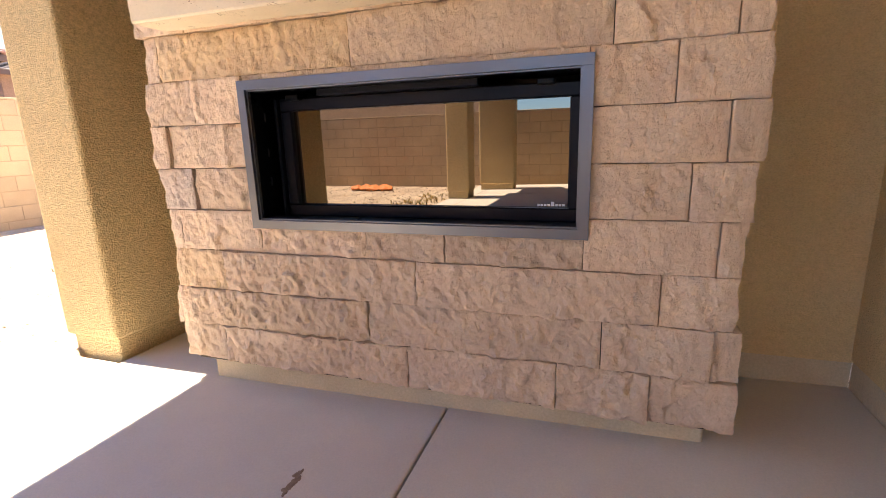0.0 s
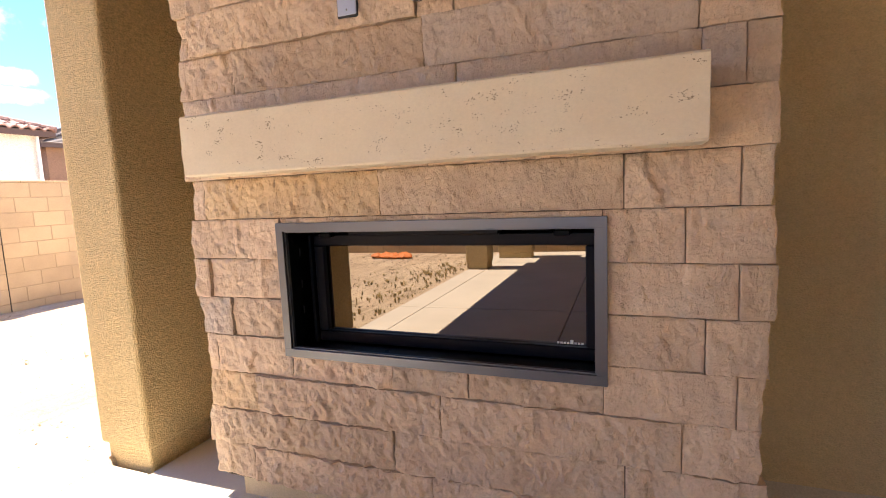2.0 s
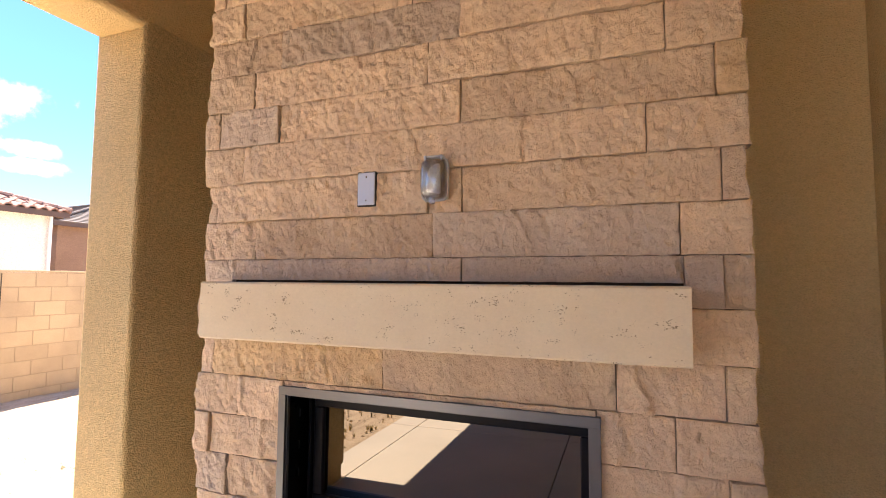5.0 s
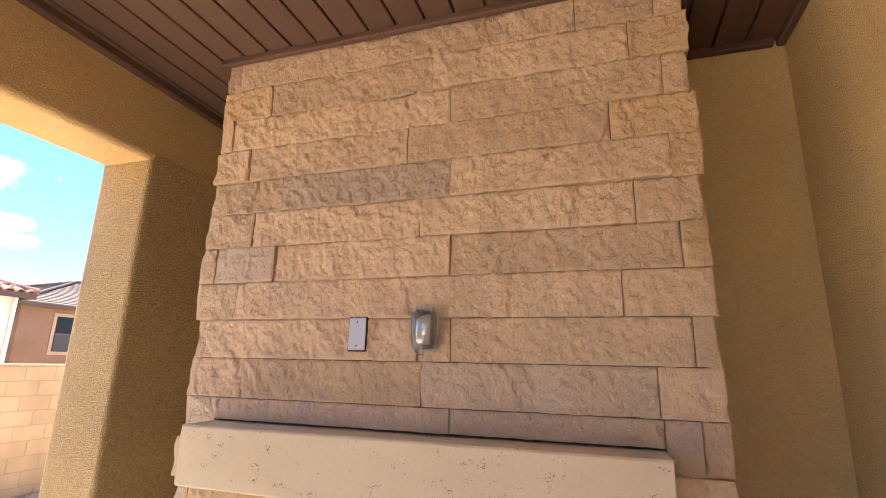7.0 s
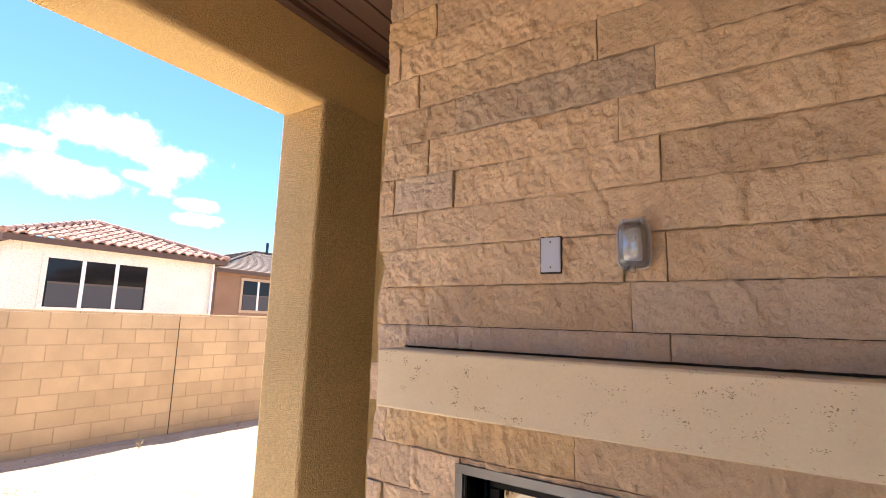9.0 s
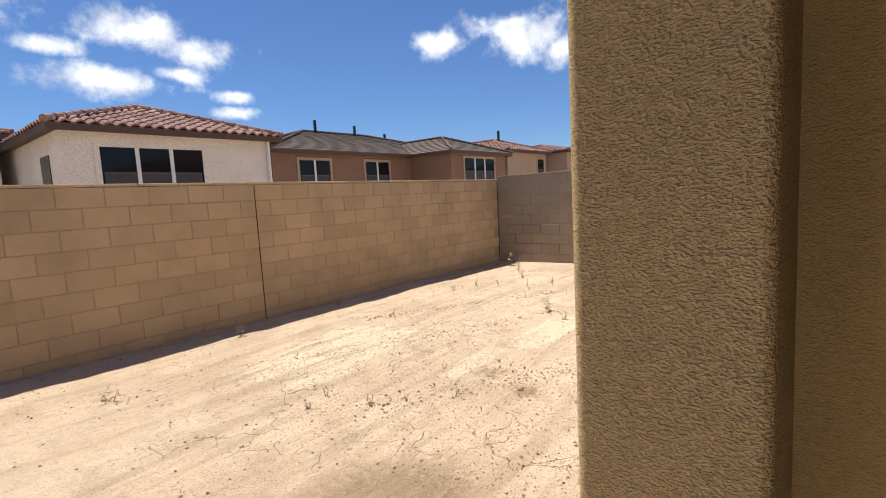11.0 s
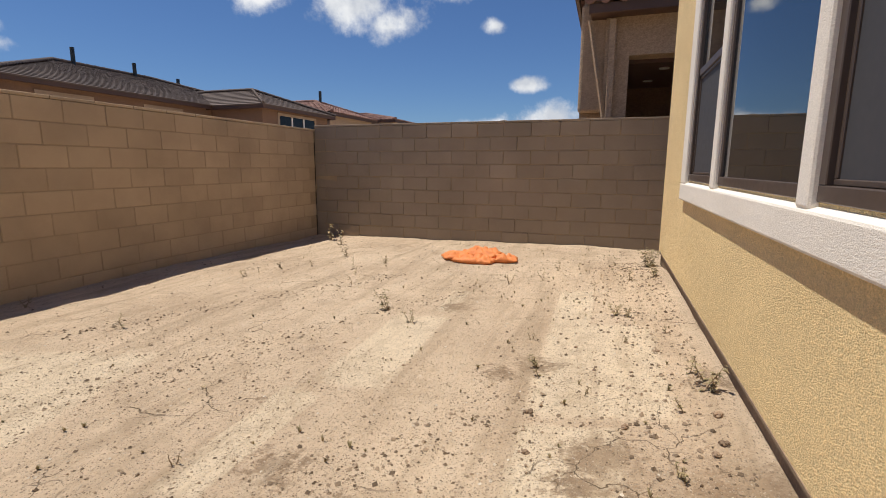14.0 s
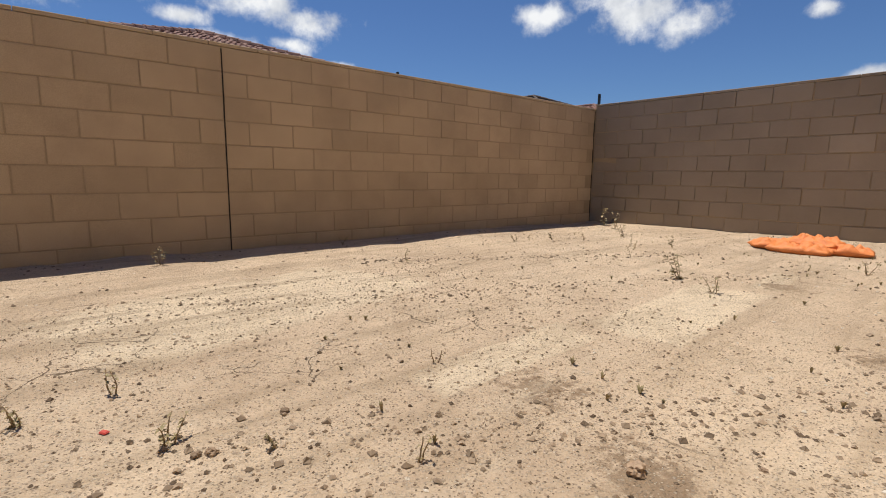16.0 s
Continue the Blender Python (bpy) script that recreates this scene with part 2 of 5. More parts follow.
M_SCREEN = plain("grey_insect_screen", (0.05, 0.05, 0.056), 0.7)
M_WINGLASS = plain("coated_window_glass", (0.012, 0.016, 0.018), 0.0, 0.0, 0.5, 3.1, vary=0.004)
M_FARGLASS = plain("dark_window_glass", (0.012, 0.012, 0.013), 0.03, 0.0, 0.25, 1.45)
M_SPOUT = plain("tan_painted_metal", (0.54, 0.42, 0.29), 0.45)
M_BIB = plain("ochre_overspray", (0.60, 0.47, 0.29), 0.6)
# Pale tone mixes weathering with barrel highlights put into the colour.
M_TILE_RED = surf("weathered_red_roof_tile", (0.13, 0.06, 0.048), (0.34, 0.21, 0.17), 0.8, 1.8, 9.0, 0.2, 0.01, grit=0.35)
M_TILE_GREY = surf("brown_flat_roof_tile", (0.12, 0.094, 0.082), (0.165, 0.128, 0.11), 0.85, 0.8, 6.0, 0.2, 0.01, grit=0.15)
M_FASCIA = plain("brown_fascia", (0.09, 0.05, 0.035), 0.6)
M_PIPE = plain("dark_vent_pipe", (0.02, 0.03, 0.035), 0.6)
M_DARK = plain("unlit_room_and_joint", (0.03, 0.025, 0.02), 0.8)
M_BAG = surf("orange_woven_bag", (0.76, 0.265, 0.085), (0.64, 0.20, 0.06), 0.6, 9.0, 220.0, 0.5, 0.002, grit=0.15)
M_ROCK = surf("brown_clod", (0.36, 0.26, 0.175), (0.27, 0.19, 0.13), 0.95, 14.0, 120.0, 0.6, 0.004, grit=0.25, piece=0.3)
M_WEED = surf("dry_green_weed", (0.27, 0.235, 0.125), (0.40, 0.32, 0.19), 0.8, 20.0, 90.0, 0.1, 0.001, grit=0.2, piece=0.2)
M_STEM = surf("dry_stem", (0.36, 0.27, 0.16), (0.26, 0.19, 0.115), 0.9, 20.0, 90.0, 0.1, 0.001, grit=0.2)
M_LAMP_ON = plain("white_lamp_trim", (0.8, 0.78, 0.72), 0.4)


def clear_plastic():
    """Thin clear plastic: mostly see-through, with a gloss."""
    m, nt, bs = nodes_of("clear_polycarbonate")
    tr, gl, fr, mx = (nt.nodes.new(k) for k in ("ShaderNodeBsdfTransparent", "ShaderNodeBsdfGlossy", "ShaderNodeFresnel", "ShaderNodeMixShader"))
    tr.inputs["Color"].default_value = (0.95, 0.955, 0.97, 1)
    gl.inputs["Roughness"].default_value = 0.06
    fr.inputs["IOR"].default_value = 2.0
    mix2 = nt.nodes.new("ShaderNodeMixShader")
    mix2.inputs["Fac"].default_value = 0.20
    bs.inputs["Base Color"].default_value = (0.84, 0.86, 0.92, 1)
    setin(bs, Roughness=0.3)
    nt.links.new(tr.outputs[0], mix2.inputs[1])
    nt.links.new(bs.outputs[0], mix2.inputs[2])
    nt.links.new(fr.outputs[0], mx.inputs["Fac"])
    nt.links.new(mix2.outputs[0], mx.inputs[1])
    nt.links.new(gl.outputs[0], mx.inputs[2])
    nt.links.new(mx.outputs[0], nt.nodes["Material Output"].inputs["Surface"])
    return m


M_CLEAR = clear_plastic()


# ---- mesh helpers ----
def part(name, bm, material, parent=None, label="", smooth=False):
    me = bpy.data.meshes.new(name)
    bmesh.ops.recalc_face_normals(bm, faces=bm.faces[:])
    bm.to_mesh(me)
    bm.free()
    me.materials.append(material)
    if smooth:
        for p in me.polygons:
            p.use_smooth = True
    ob = new(name, me)
    if parent:
        ob.parent = parent
    if label:
        tagged(ob, label)
    return ob


def share(name, me, parent, m):
    ob = new(name, me)
    ob.parent = parent
    ob.matrix_basis = m
    return ob


def empty(name, x=0, y=0, z=0):
    ob = new(name)
    ob.location = (x, y, z)
    ob.empty_display_size = 0.1
    return ob


def add_box(bm, x0, y0, z0, x1, y1, z1, bevel=0.0, seg=1, edges=None):
    made = bmesh.ops.create_cube(bm, size=1.0)["verts"]
    for v in made:
        v.co = Vector(((x0 + x1) / 2 + v.co.x * (x1 - x0), (y0 + y1) / 2 + v.co.y * (y1 - y0), (z0 + z1) / 2 + v.co.z * (z1 - z0)))
    if bevel:
        es = list({e for v in made for e in v.link_edges})
        if edges:
            es = [e for e in es if edges(e)]
        bmesh.ops.bevel(bm, geom=es, offset=bevel, segments=seg, affect="EDGES", profile=0.5)
    return bm


def box(*a, **k):
    return add_box(bmesh.new(), *a, **k)


def tube(bm, p, q, r0, r1=None, n=10):
    p, q = Vector(p), Vector(q)
    m = Matrix.Translation((p + q) / 2) @ (q - p).to_track_quat("Z", "Y").to_matrix().to_4x4()
    bmesh.ops.create_cone(bm, cap_ends=True, segments=n, radius1=r0, radius2=r0 if r1 is None else r1, depth=(q - p).length, matrix=m)
    return bm


def upright(e):
    d = e.verts[0].co - e.verts[1].co
    return abs(d.z) > 0.9 * d.length


# ---- the lie of the land ----
def ground_z(x, y):
    """Dirt that falls gently from the house to the yard wall."""
    if x > -0.9:
        base = -0.055 + 0.09 * min(1.0, max(-0.2, (7.3 - y) / 1.2))
    elif x > -1.7:
        base = -0.055 + 0.09 * (x + 1.7) / 0.8 * min(1.0, max(-0.2, (7.3 - y) / 1.2))
    else:
        base = -0.06 - 0.011 * min(4.5, -1.7 - x)
    lump = 0.016 * noise.noise((x * 0.9, y * 0.9, 3.0)) + 0.009 * noise.noise((x * 2.6, y * 2.6, 7.0)) + 0.006 * noise.noise((x * 7, y * 7, 1.0))
    along = x * 0.9 - y * 0.44
    lump += 0.010 * noise.noise((along * 3.2, (x + y) * 0.35, 11.0))
    rim = -0.03 * min(1.0, max(0.0, (y - 5.5) / 2.2)) + max(0.0, 1 - (8.13 - y) / 0.9) * 0.004 if 5 < y < 9 else (-0.03 if y >= 9 else 0.0)
    if y < 0.3:
        k = min(1.0, (0.3 - y) / 1.5)
        base = base * (1 - k) + k * (-0.045 if x > -1.5 else -0.07)
    return base + lump + rim


def slab_z(x):
    return 0.018 * max(0.0, x + 0.55)

# ---- ground ----
def ground_material():
    m, nt, bs = nodes_of("dry_desert_dirt")
    N, L = nt.nodes.new, nt.links.new
    geo = N("ShaderNodeNewGeometry")
    pos = geo.outputs["Position"]

    def noise_of(scale, detail=4.0, rough=0.6):
        n = N("ShaderNodeTexNoise")
        setin(n, Scale=scale, Detail=detail, Roughness=rough)
        L(pos, n.inputs["Vector"])
        return n.outputs["Fac"]

    def ranged(v, a, b, c=0.0, d=1.0, smooth=False):
        r = N("ShaderNodeMapRange")
        if smooth:
            r.interpolation_type = "SMOOTHSTEP"
        setin(r, From_Min=a, From_Max=b, To_Min=c, To_Max=d)
        L(v, r.inputs["Value"])
        return r.outputs[0]

    def mathn(op, a, b):
        n = N("ShaderNodeMath")
        n.operation = op
        for i, v in enumerate((a, b)):
            if isinstance(v, float):
                n.inputs[i].default_value = v
            else:
                L(v, n.inputs[i])
        return n.outputs[0]

    def mixed(f, a, b):
        n = N("ShaderNodeMix")
        n.data_type = "RGBA"
        L(f, n.inputs["Factor"])
        for k, v in (("A", a), ("B", b)):
            if isinstance(v, tuple):
                n.inputs[k].default_value = (*v, 1)
            else:
                L(v, n.inputs[k])
        return n.outputs["Result"]

    col = mixed(ranged(noise_of(0.9, 6.0), 0.3, 0.7), (0.75, 0.595, 0.43), (0.55, 0.415, 0.292))
    # pale rectangular patches with uneven edges
    sep = N("ShaderNodeSeparateXYZ")
    L(pos, sep.inputs[0])
    wob = ranged(noise_of(5.0, 5.0), 0.0, 1.0, -0.12, 0.12)
    pale = None
    for cx, cy, hx, hy, turn in ((-2.69, 3.55, 0.20, 0.62, 0.035), (-2.83, 2.40, 0.11, 0.42, 0.02), (-1.45, 3.58, 0.33, 0.66, 0.0), (-1.65, 4.72, 0.14, 0.50, 0.0),
                                 (-1.54, 2.42, 0.21, 0.44, 0.03), (-4.2, 2.0, 0.5, 0.9, 0.3), (-2.62, 4.65, 0.08, 0.35, 0.1)):
        mp = N("ShaderNodeMapping")
        mp.vector_type = "TEXTURE"
        mp.inputs["Location"].default_value = (cx, cy, 0)
        mp.inputs["Rotation"].default_value = (0, 0, turn)
        mp.inputs["Scale"].default_value = (hx, hy, 1)
        L(pos, mp.inputs["Vector"])
        sp = N("ShaderNodeSeparateXYZ")
        L(mp.outputs[0], sp.inputs[0])
        far = mathn("MAXIMUM", mathn("ABSOLUTE", sp.outputs[0], 0.0), mathn("ABSOLUTE", sp.outputs[1], 0.0))
        f = ranged(mathn("ADD", far, wob), 0.90, 1.06, 1.0, 0.0, True)
        pale = f if pale is None else mathn("MAXIMUM", pale, f)
    col = mixed(mathn("MULTIPLY", pale, 0.68), col, (0.80, 0.67, 0.49))
    ragged = mathn("ADD", wob, ranged(noise_of(26.0, 6.0, 0.75), 0.3, 0.7, -0.11, 0.11))
    damp = None
    for cx, cy, r in ((-1.44, 2.62, 0.15), (-1.49, 2.46, 0.12), (-1.34, 2.43, 0.08), (-2.55, 4.46, 0.12), (-1.77, 3.48, 0.14), (-1.95, 3.35, 0.10), (-2.58, 2.25, 0.13), (-0.92, 3.4, 0.14), (-2.18, 2.06, 0.12), (-0.95, 2.4, 0.3), (-2.0, 0.6, 0.5)):
        vm = N("ShaderNodeVectorMath")
        vm.operation = "DISTANCE"
        L(pos, vm.inputs[0])
        vm.inputs[1].default_value = (cx, cy, -0.06)
        f = ranged(mathn("ADD", vm.outputs["Value"], ragged), r * 0.4, r * 1.3, 1.0, 0.0, True)
        damp = f if damp is None else mathn("MAXIMUM", damp, f)
    col = mixed(mathn("MULTIPLY", damp, 0.85), col, (0.25, 0.17, 0.105))
    col = mixed(ranged(noise_of(14.0, 4.0, 0.7), 0.52, 0.72, 0.0, 0.32), col, (0.40, 0.30, 0.205))
    col = mixed(ranged(noise_of(60.0, 3.0, 0.7), 0.58, 0.66, 0.0, 0.5), col, (0.30, 0.21, 0.14))
    # old wheel and rake streaks
    sm = N("ShaderNodeMapping")
    sm.inputs["Rotation"].default_value = (0, 0, radians(-24))
    sm.inputs["Scale"].default_value = (5.5, 0.55, 1.0)
    L(pos, sm.inputs["Vector"])
    sn = N("ShaderNodeTexNoise")
    setin(sn, Scale=1.0, Detail=5.0, Roughness=0.65)
    L(sm.outputs[0], sn.inputs["Vector"])
    streak = sn.outputs["Fac"]
    col = mixed(ranged(streak, 0.50, 0.66, 0.0, 0.7), col, (0.43, 0.325, 0.22))
    col = mixed(ranged(streak, 0.46, 0.30, 0.0, 0.4), col, (0.70, 0.58, 0.43))
    col = mixed(ranged(noise_of(3.4, 6.0, 0.7), 0.50, 0.68, 0.0, 0.42), col, (0.38, 0.275, 0.18))
    # grit: small dark and pale grains, thicker in some stretches
    thick = ranged(noise_of(1.7, 4.0), 0.3, 0.7, -0.10, 0.12)
    grains = None
    for size, some, reach in ((38.0, 0.88, 0.24), (85.0, 0.64, 0.34), (150.0, 0.54, 0.38)):
        vo = N("ShaderNodeTexVoronoi")
        setin(vo, Scale=size)
        L(pos, vo.inputs["Vector"])
        sp = N("ShaderNodeSeparateColor")
        L(vo.outputs["Color"], sp.inputs[0])
        has = ranged(mathn("ADD", sp.outputs[0], thick), some, some + 0.02)
        dot = mathn("MULTIPLY", has, ranged(vo.outputs["Distance"], reach * 0.8, reach, 1.0, 0.0))
        shade = mixed(sp.outputs[1], (0.15, 0.10, 0.065), (0.66, 0.55, 0.42))
        col = mixed(mathn("MULTIPLY", dot, 0.85), col, shade)
        grains = dot if grains is None else mathn("MAXIMUM", grains, dot)
    # dry cracks in some stretches
    wv = N("ShaderNodeVectorMath")
    wv.operation = "MULTIPLY_ADD"
    nz = N("ShaderNodeTexNoise")
    setin(nz, Scale=6.0, Detail=4.0)
    L(pos, nz.inputs["Vector"])
    L(nz.outputs["Color"], wv.inputs[0])
    wv.inputs[1].default_value = (0.22, 0.22, 0)
    L(pos, wv.inputs[2])
    vo = N("ShaderNodeTexVoronoi")
    vo.feature = "DISTANCE_TO_EDGE"
    setin(vo, Scale=3.6)
    L(wv.outputs[0], vo.inputs["Vector"])
    crack = mathn("MULTIPLY", ranged(vo.outputs["Distance"], 0.003, 0.009, 1.0, 0.0), ranged(noise_of(1.3, 3.0), 0.53, 0.60))
    col = mixed(mathn("MULTIPLY", crack, 0.85), col, (0.12, 0.085, 0.055))
    L(col, bs.inputs["Base Color"])
    h = mathn("ADD", mathn("MULTIPLY", noise_of(22.0, 6.0, 0.75), 0.75), mathn("MULTIPLY", noise_of(120.0, 3.0, 0.7), 0.44))
    h = mathn("ADD", h, mathn("MULTIPLY", streak, 0.5))
    h = mathn("SUBTRACT", mathn("ADD", h, mathn("MULTIPLY", grains, 0.16)), mathn("MULTIPLY", crack, 0.35))
    bp = N("ShaderNodeBump")
    setin(bp, Strength=0.85, Distance=0.034)
    L(h, bp.inputs["Height"])
    L(bp.outputs[0], bs.inputs["Normal"])
    setin(bs, Roughness=0.95)
    bs.inputs["Specular IOR Level"].default_value = 0.15
    return m


M_DIRT = ground_material()


def spread(lo, hi, fine_lo, fine_hi, step):
    fine = list(np.arange(fine_lo, fine_hi + 1e-6, step))
    down, up, s = [], [], step
    x = fine_lo
    while x > lo:
        s *= 1.5
        x -= s
        down.append(x)
    x, s = fine[-1], step
    while x < hi:
        s *= 1.5
        x += s
        up.append(x)
    return down[::-1] + [float(v) for v in fine] + up


def build_ground():
    xs, ys = spread(-900, 900, -6.3, -0.7, 0.05), spread(-900, 900, -1.0, 8.3, 0.05)
    verts = []
    for y in ys:
        for x in xs:
            if x > -0.80 and -7.6 < y < 6.7:
                z = -0.12
            elif -60 < x < 60 and -60 < y < 60:
                z = ground_z(x, y)
            else:
                z = -0.1
            verts.append((x, y, z))
    n = len(xs)
    faces = [(j * n + i, j * n + i + 1, (j + 1) * n + i + 1, (j + 1) * n + i) for j in range(len(ys) - 1) for i in range(n - 1)]
    me = bpy.data.meshes.new("ground")
    me.from_pydata(verts, [], faces)
    me.materials.append(M_DIRT)
    for p in me.polygons:
        p.use_smooth = True
    return tagged(new("ground", me), "bare tan dirt yard with gravel, cracks and pale patches", "ground", kind="structure")


build_ground()

# ---- patio shell ----
ZC = 3.125      # ceiling
XR = 2.345      # house wall on the inner side
YB = 0.505      # wall behind the fireplace
XO, XI = -0.86, -0.53   # outer and inner face of the column and beam
ZB = 2.72       # underside of the beam


def thing(name, label, category, kind="", group="", at=(0, 0, 0)):
    return tagged(empty(name, *at), label, category, group, kind)


def wall_piece(name, dims, mat, label, bevel=0.025, seg=3):
    return tagged(part(name, box(*dims, bevel=bevel, seg=seg) if bevel else box(*dims), mat, smooth=False), label, "wall", kind="structure")


def soft_box(name, dims, mat, r=0.03, parent=None):
    ob = part(name, box(*dims, bevel=r, seg=4), mat, parent)
    for p in ob.data.polygons:
        p.use_smooth = True
    ob.modifiers.new("even_shading", "WEIGHTED_NORMAL").weight = 100
    return ob


# corner column at the fireplace end, with its inset plinth
column = thing("stucco_column", "ochre stucco patio column with rounded corners and a low plinth", "column", kind="structure")
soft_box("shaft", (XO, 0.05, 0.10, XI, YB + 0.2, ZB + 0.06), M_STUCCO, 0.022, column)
part("plinth", box(XO + 0.025, 0.072, -0.2, XI - 0.02, YB + 0.18, 0.104, bevel=0.006), M_STUCCO, column)

beam = tagged(soft_box("patio_beam", (XO, -6.3, ZB, XI, YB + 0.2, ZC + 0.5), M_STUCCO_FINE_SHADED, 0.035), "ochre stucco beam over the open side of the patio", "beam", kind="structure")

for nm, x0, x1, y0, y1 in (("stucco_column", -0.86, -0.50, -5.95, -5.57), ("stucco_column", -0.66, -0.03, -7.15, -6.85)):
    c = thing(nm, "ochre stucco patio column at the far end of the patio", "column", kind="structure")
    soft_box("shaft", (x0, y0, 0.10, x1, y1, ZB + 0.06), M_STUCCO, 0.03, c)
    part("plinth", box(x0 + 0.02, y0 + 0.02, -0.2, x1 - 0.02, y1 - 0.02, 0.104, bevel=0.006), M_STUCCO, c)

wall_piece("wall_north", (XI - 0.1, YB, 0.15, XR + 0.2, YB + 0.2, ZC + 0.2), M_STUCCO_FINE_SHADED, "ochre stucco wall behind the fireplace", 0)
wall_piece("wall_east", (XR, -8.0, 0.16, XR + 0.2, YB - 0.001, ZC + 0.2), M_STUCCO_FINE_SHADED, "ochre stucco house wall beside the patio", 0)
curb = tagged(part("footing_curb", add_box(box(XI + 0.002, YB + 0.012, -0.1, XR + 0.01, YB + 0.15, 0.152), XR + 0.012, -8.0, -0.1, XR + 0.15, YB + 0.011, 0.162), M_CURB),
              "bare concrete footing under the stucco walls", "footing", kind="structure")


def build_ceiling():
    bm = bmesh.new()
    w = 0.1265
    x = 0.044 - 5 * w
    while x < XR:
        add_box(bm, x + 0.004, -6.9, ZC + 0.004, x + w - 0.004, YB, ZC + 0.03, bevel=0.004, edges=lambda e: e.verts[0].co.z < ZC + 0.01 and e.verts[1].co.z < ZC + 0.01)
        x += w
    add_box(bm, XI - 0.1, -6.9, ZC + 0.02, XR + 0.1, YB, ZC + 0.06)
    ob = part("ceiling", bm, M_PLANK)
    tagged(ob, "dark brown tongue-and-groove plank patio ceiling", "ceiling", kind="structure")


build_ceiling()
roof = tagged(part("roof_deck", box(XO, -6.9, ZC + 0.07, XR + 0.3, YB + 0.2, ZC + 0.5), M_STUCCO), "roof deck over the patio", "roof", kind="structure")


def crown(name, a, b, into, drop=0.024, deep=0.03):
    """A stepped brown moulding under the ceiling from a to b; into points to the room."""
    a, b, into = Vector((*a, 0)), Vector((*b, 0)), Vector((*into, 0))
    prof = ((0, ZC + 0.004), (0, ZC - drop), (deep * 0.8, ZC - drop), (deep, ZC - drop + 0.006), (deep, ZC + 0.004))
    bm = bmesh.new()
    ends = []
    for p in (a, b):
        ends.append([bm.verts.new((p.x + into.x * d, p.y + into.y * d, z)) for d, z in prof])
    n = len(prof)
    for i in range(n):
        bm.faces.new((ends[0][i], ends[0][(i + 1) % n], ends[1][(i + 1) % n], ends[1][i]))
    bm.faces.new(ends[0])
    bm.faces.new(ends[1][::-1])
    return tagged(part(name, bm, M_PLANK), "dark brown painted crown moulding under the ceiling", "trim", kind="structure")


XL, XE = -0.055, 1.873      # ends of the stone face
crown("trim_beam", (XI, -6.2), (XI, YB), (1, 0), 0.036, 0.042)
crown("trim_back_left", (XI + 0.045, YB), (XL, YB), (0, -1))
crown("trim_side_left", (XL - 0.001, YB - 0.045), (XL - 0.001, 0.02), (-1, 0))
crown("trim_stone", (XL - 0.03, -0.015), (XE + 0.02, -0.015), (0, -1), 0.024, 0.024)
crown("trim_side_right", (XE + 0.012, YB - 0.045), (XE + 0.012, 0.02), (1, 0))
crown("trim_back_right", (XE + 0.06, YB), (XR - 0.046, YB), (0, -1))
crown("trim_east", (XR, -6.2), (XR, YB), (-1, 0))


# patio slab: cast bays with tooled joints
def build_slab():
    slab = thing("patio_slab", "grey broom-finished concrete patio slab with tooled joints", "floor", kind="structure")
    xs = [-0.83, -0.535, 1.028, 2.36]
    ys = [YB + 0.02, -3.07, -6.2, -7.68]
    for i in range(3):
        for j in range(3):
            x0, x1, y1, y0 = xs[i] + 0.003, xs[i + 1] - 0.003, ys[j] - 0.003, ys[j + 1] + 0.003
            if i == 0 and j == 0:
                y1 = 0.045
            bm = box(x0, y0, -0.14, x1, y1, 0.0, bevel=0.006, seg=2)
            for v in bm.verts:
                if v.co.z > -0.05:
                    v.co.z += slab_z(v.co.x)
            part("slab_bay", bm, M_SLAB, slab)
    part("joint_bed", box(-0.82, -7.66, -0.14, 2.35, 0.04, -0.012), M_CORE, slab)


build_slab()


# ---- fireplace ----
fire = thing("fireplace", "outdoor fireplace faced in tan split stone, floor to ceiling", "fireplace")
FB = (0.351, 1.481, 0.659, 1.151)      # firebox frame: x0 x1 z0 z1
ROW0, ROWH = 0.115, 0.1505
MANTEL = (0.087, 1.709, 1.327, 1.532)      # x0 x1 z0 z1
JOINTS = [(0.142, 0.908, 1.40, 1.665), (0.007, 0.77, 1.527, 1.817), (0.193, 0.954, 1.676), (0.009, 0.777, 1.055, 1.807), (0.10, 1.729), (0.012, 1.806),
          (0.141, 1.678), (0.008, 0.769, 1.524, 1.805), (0.15, 0.95), (0.018, 1.052, 1.807), (0.199, 0.948, 1.701), (0.009, 0.93, 1.051, 1.809),
          (0.139, 1.618), (0.01, 0.305, 1.045, 1.801), (0.175, 0.925, 1.674), (0.301, 1.039, 1.791), (0.116, 0.862, 1.612), (0.008, 1.033, 1.79), (0.194, 0.96, 1.689),
          (0.011, 0.762, 1.512, 1.781)]
GOLD = {(2, 0), (18, 0), (18, 3), (15, 3), (7, 1), (16, 3), (13, 4)}
GREY = {(13, 1), (9, 0), (9, 1), (9, 2), (15, 1), (4, 0), (10, 2)}


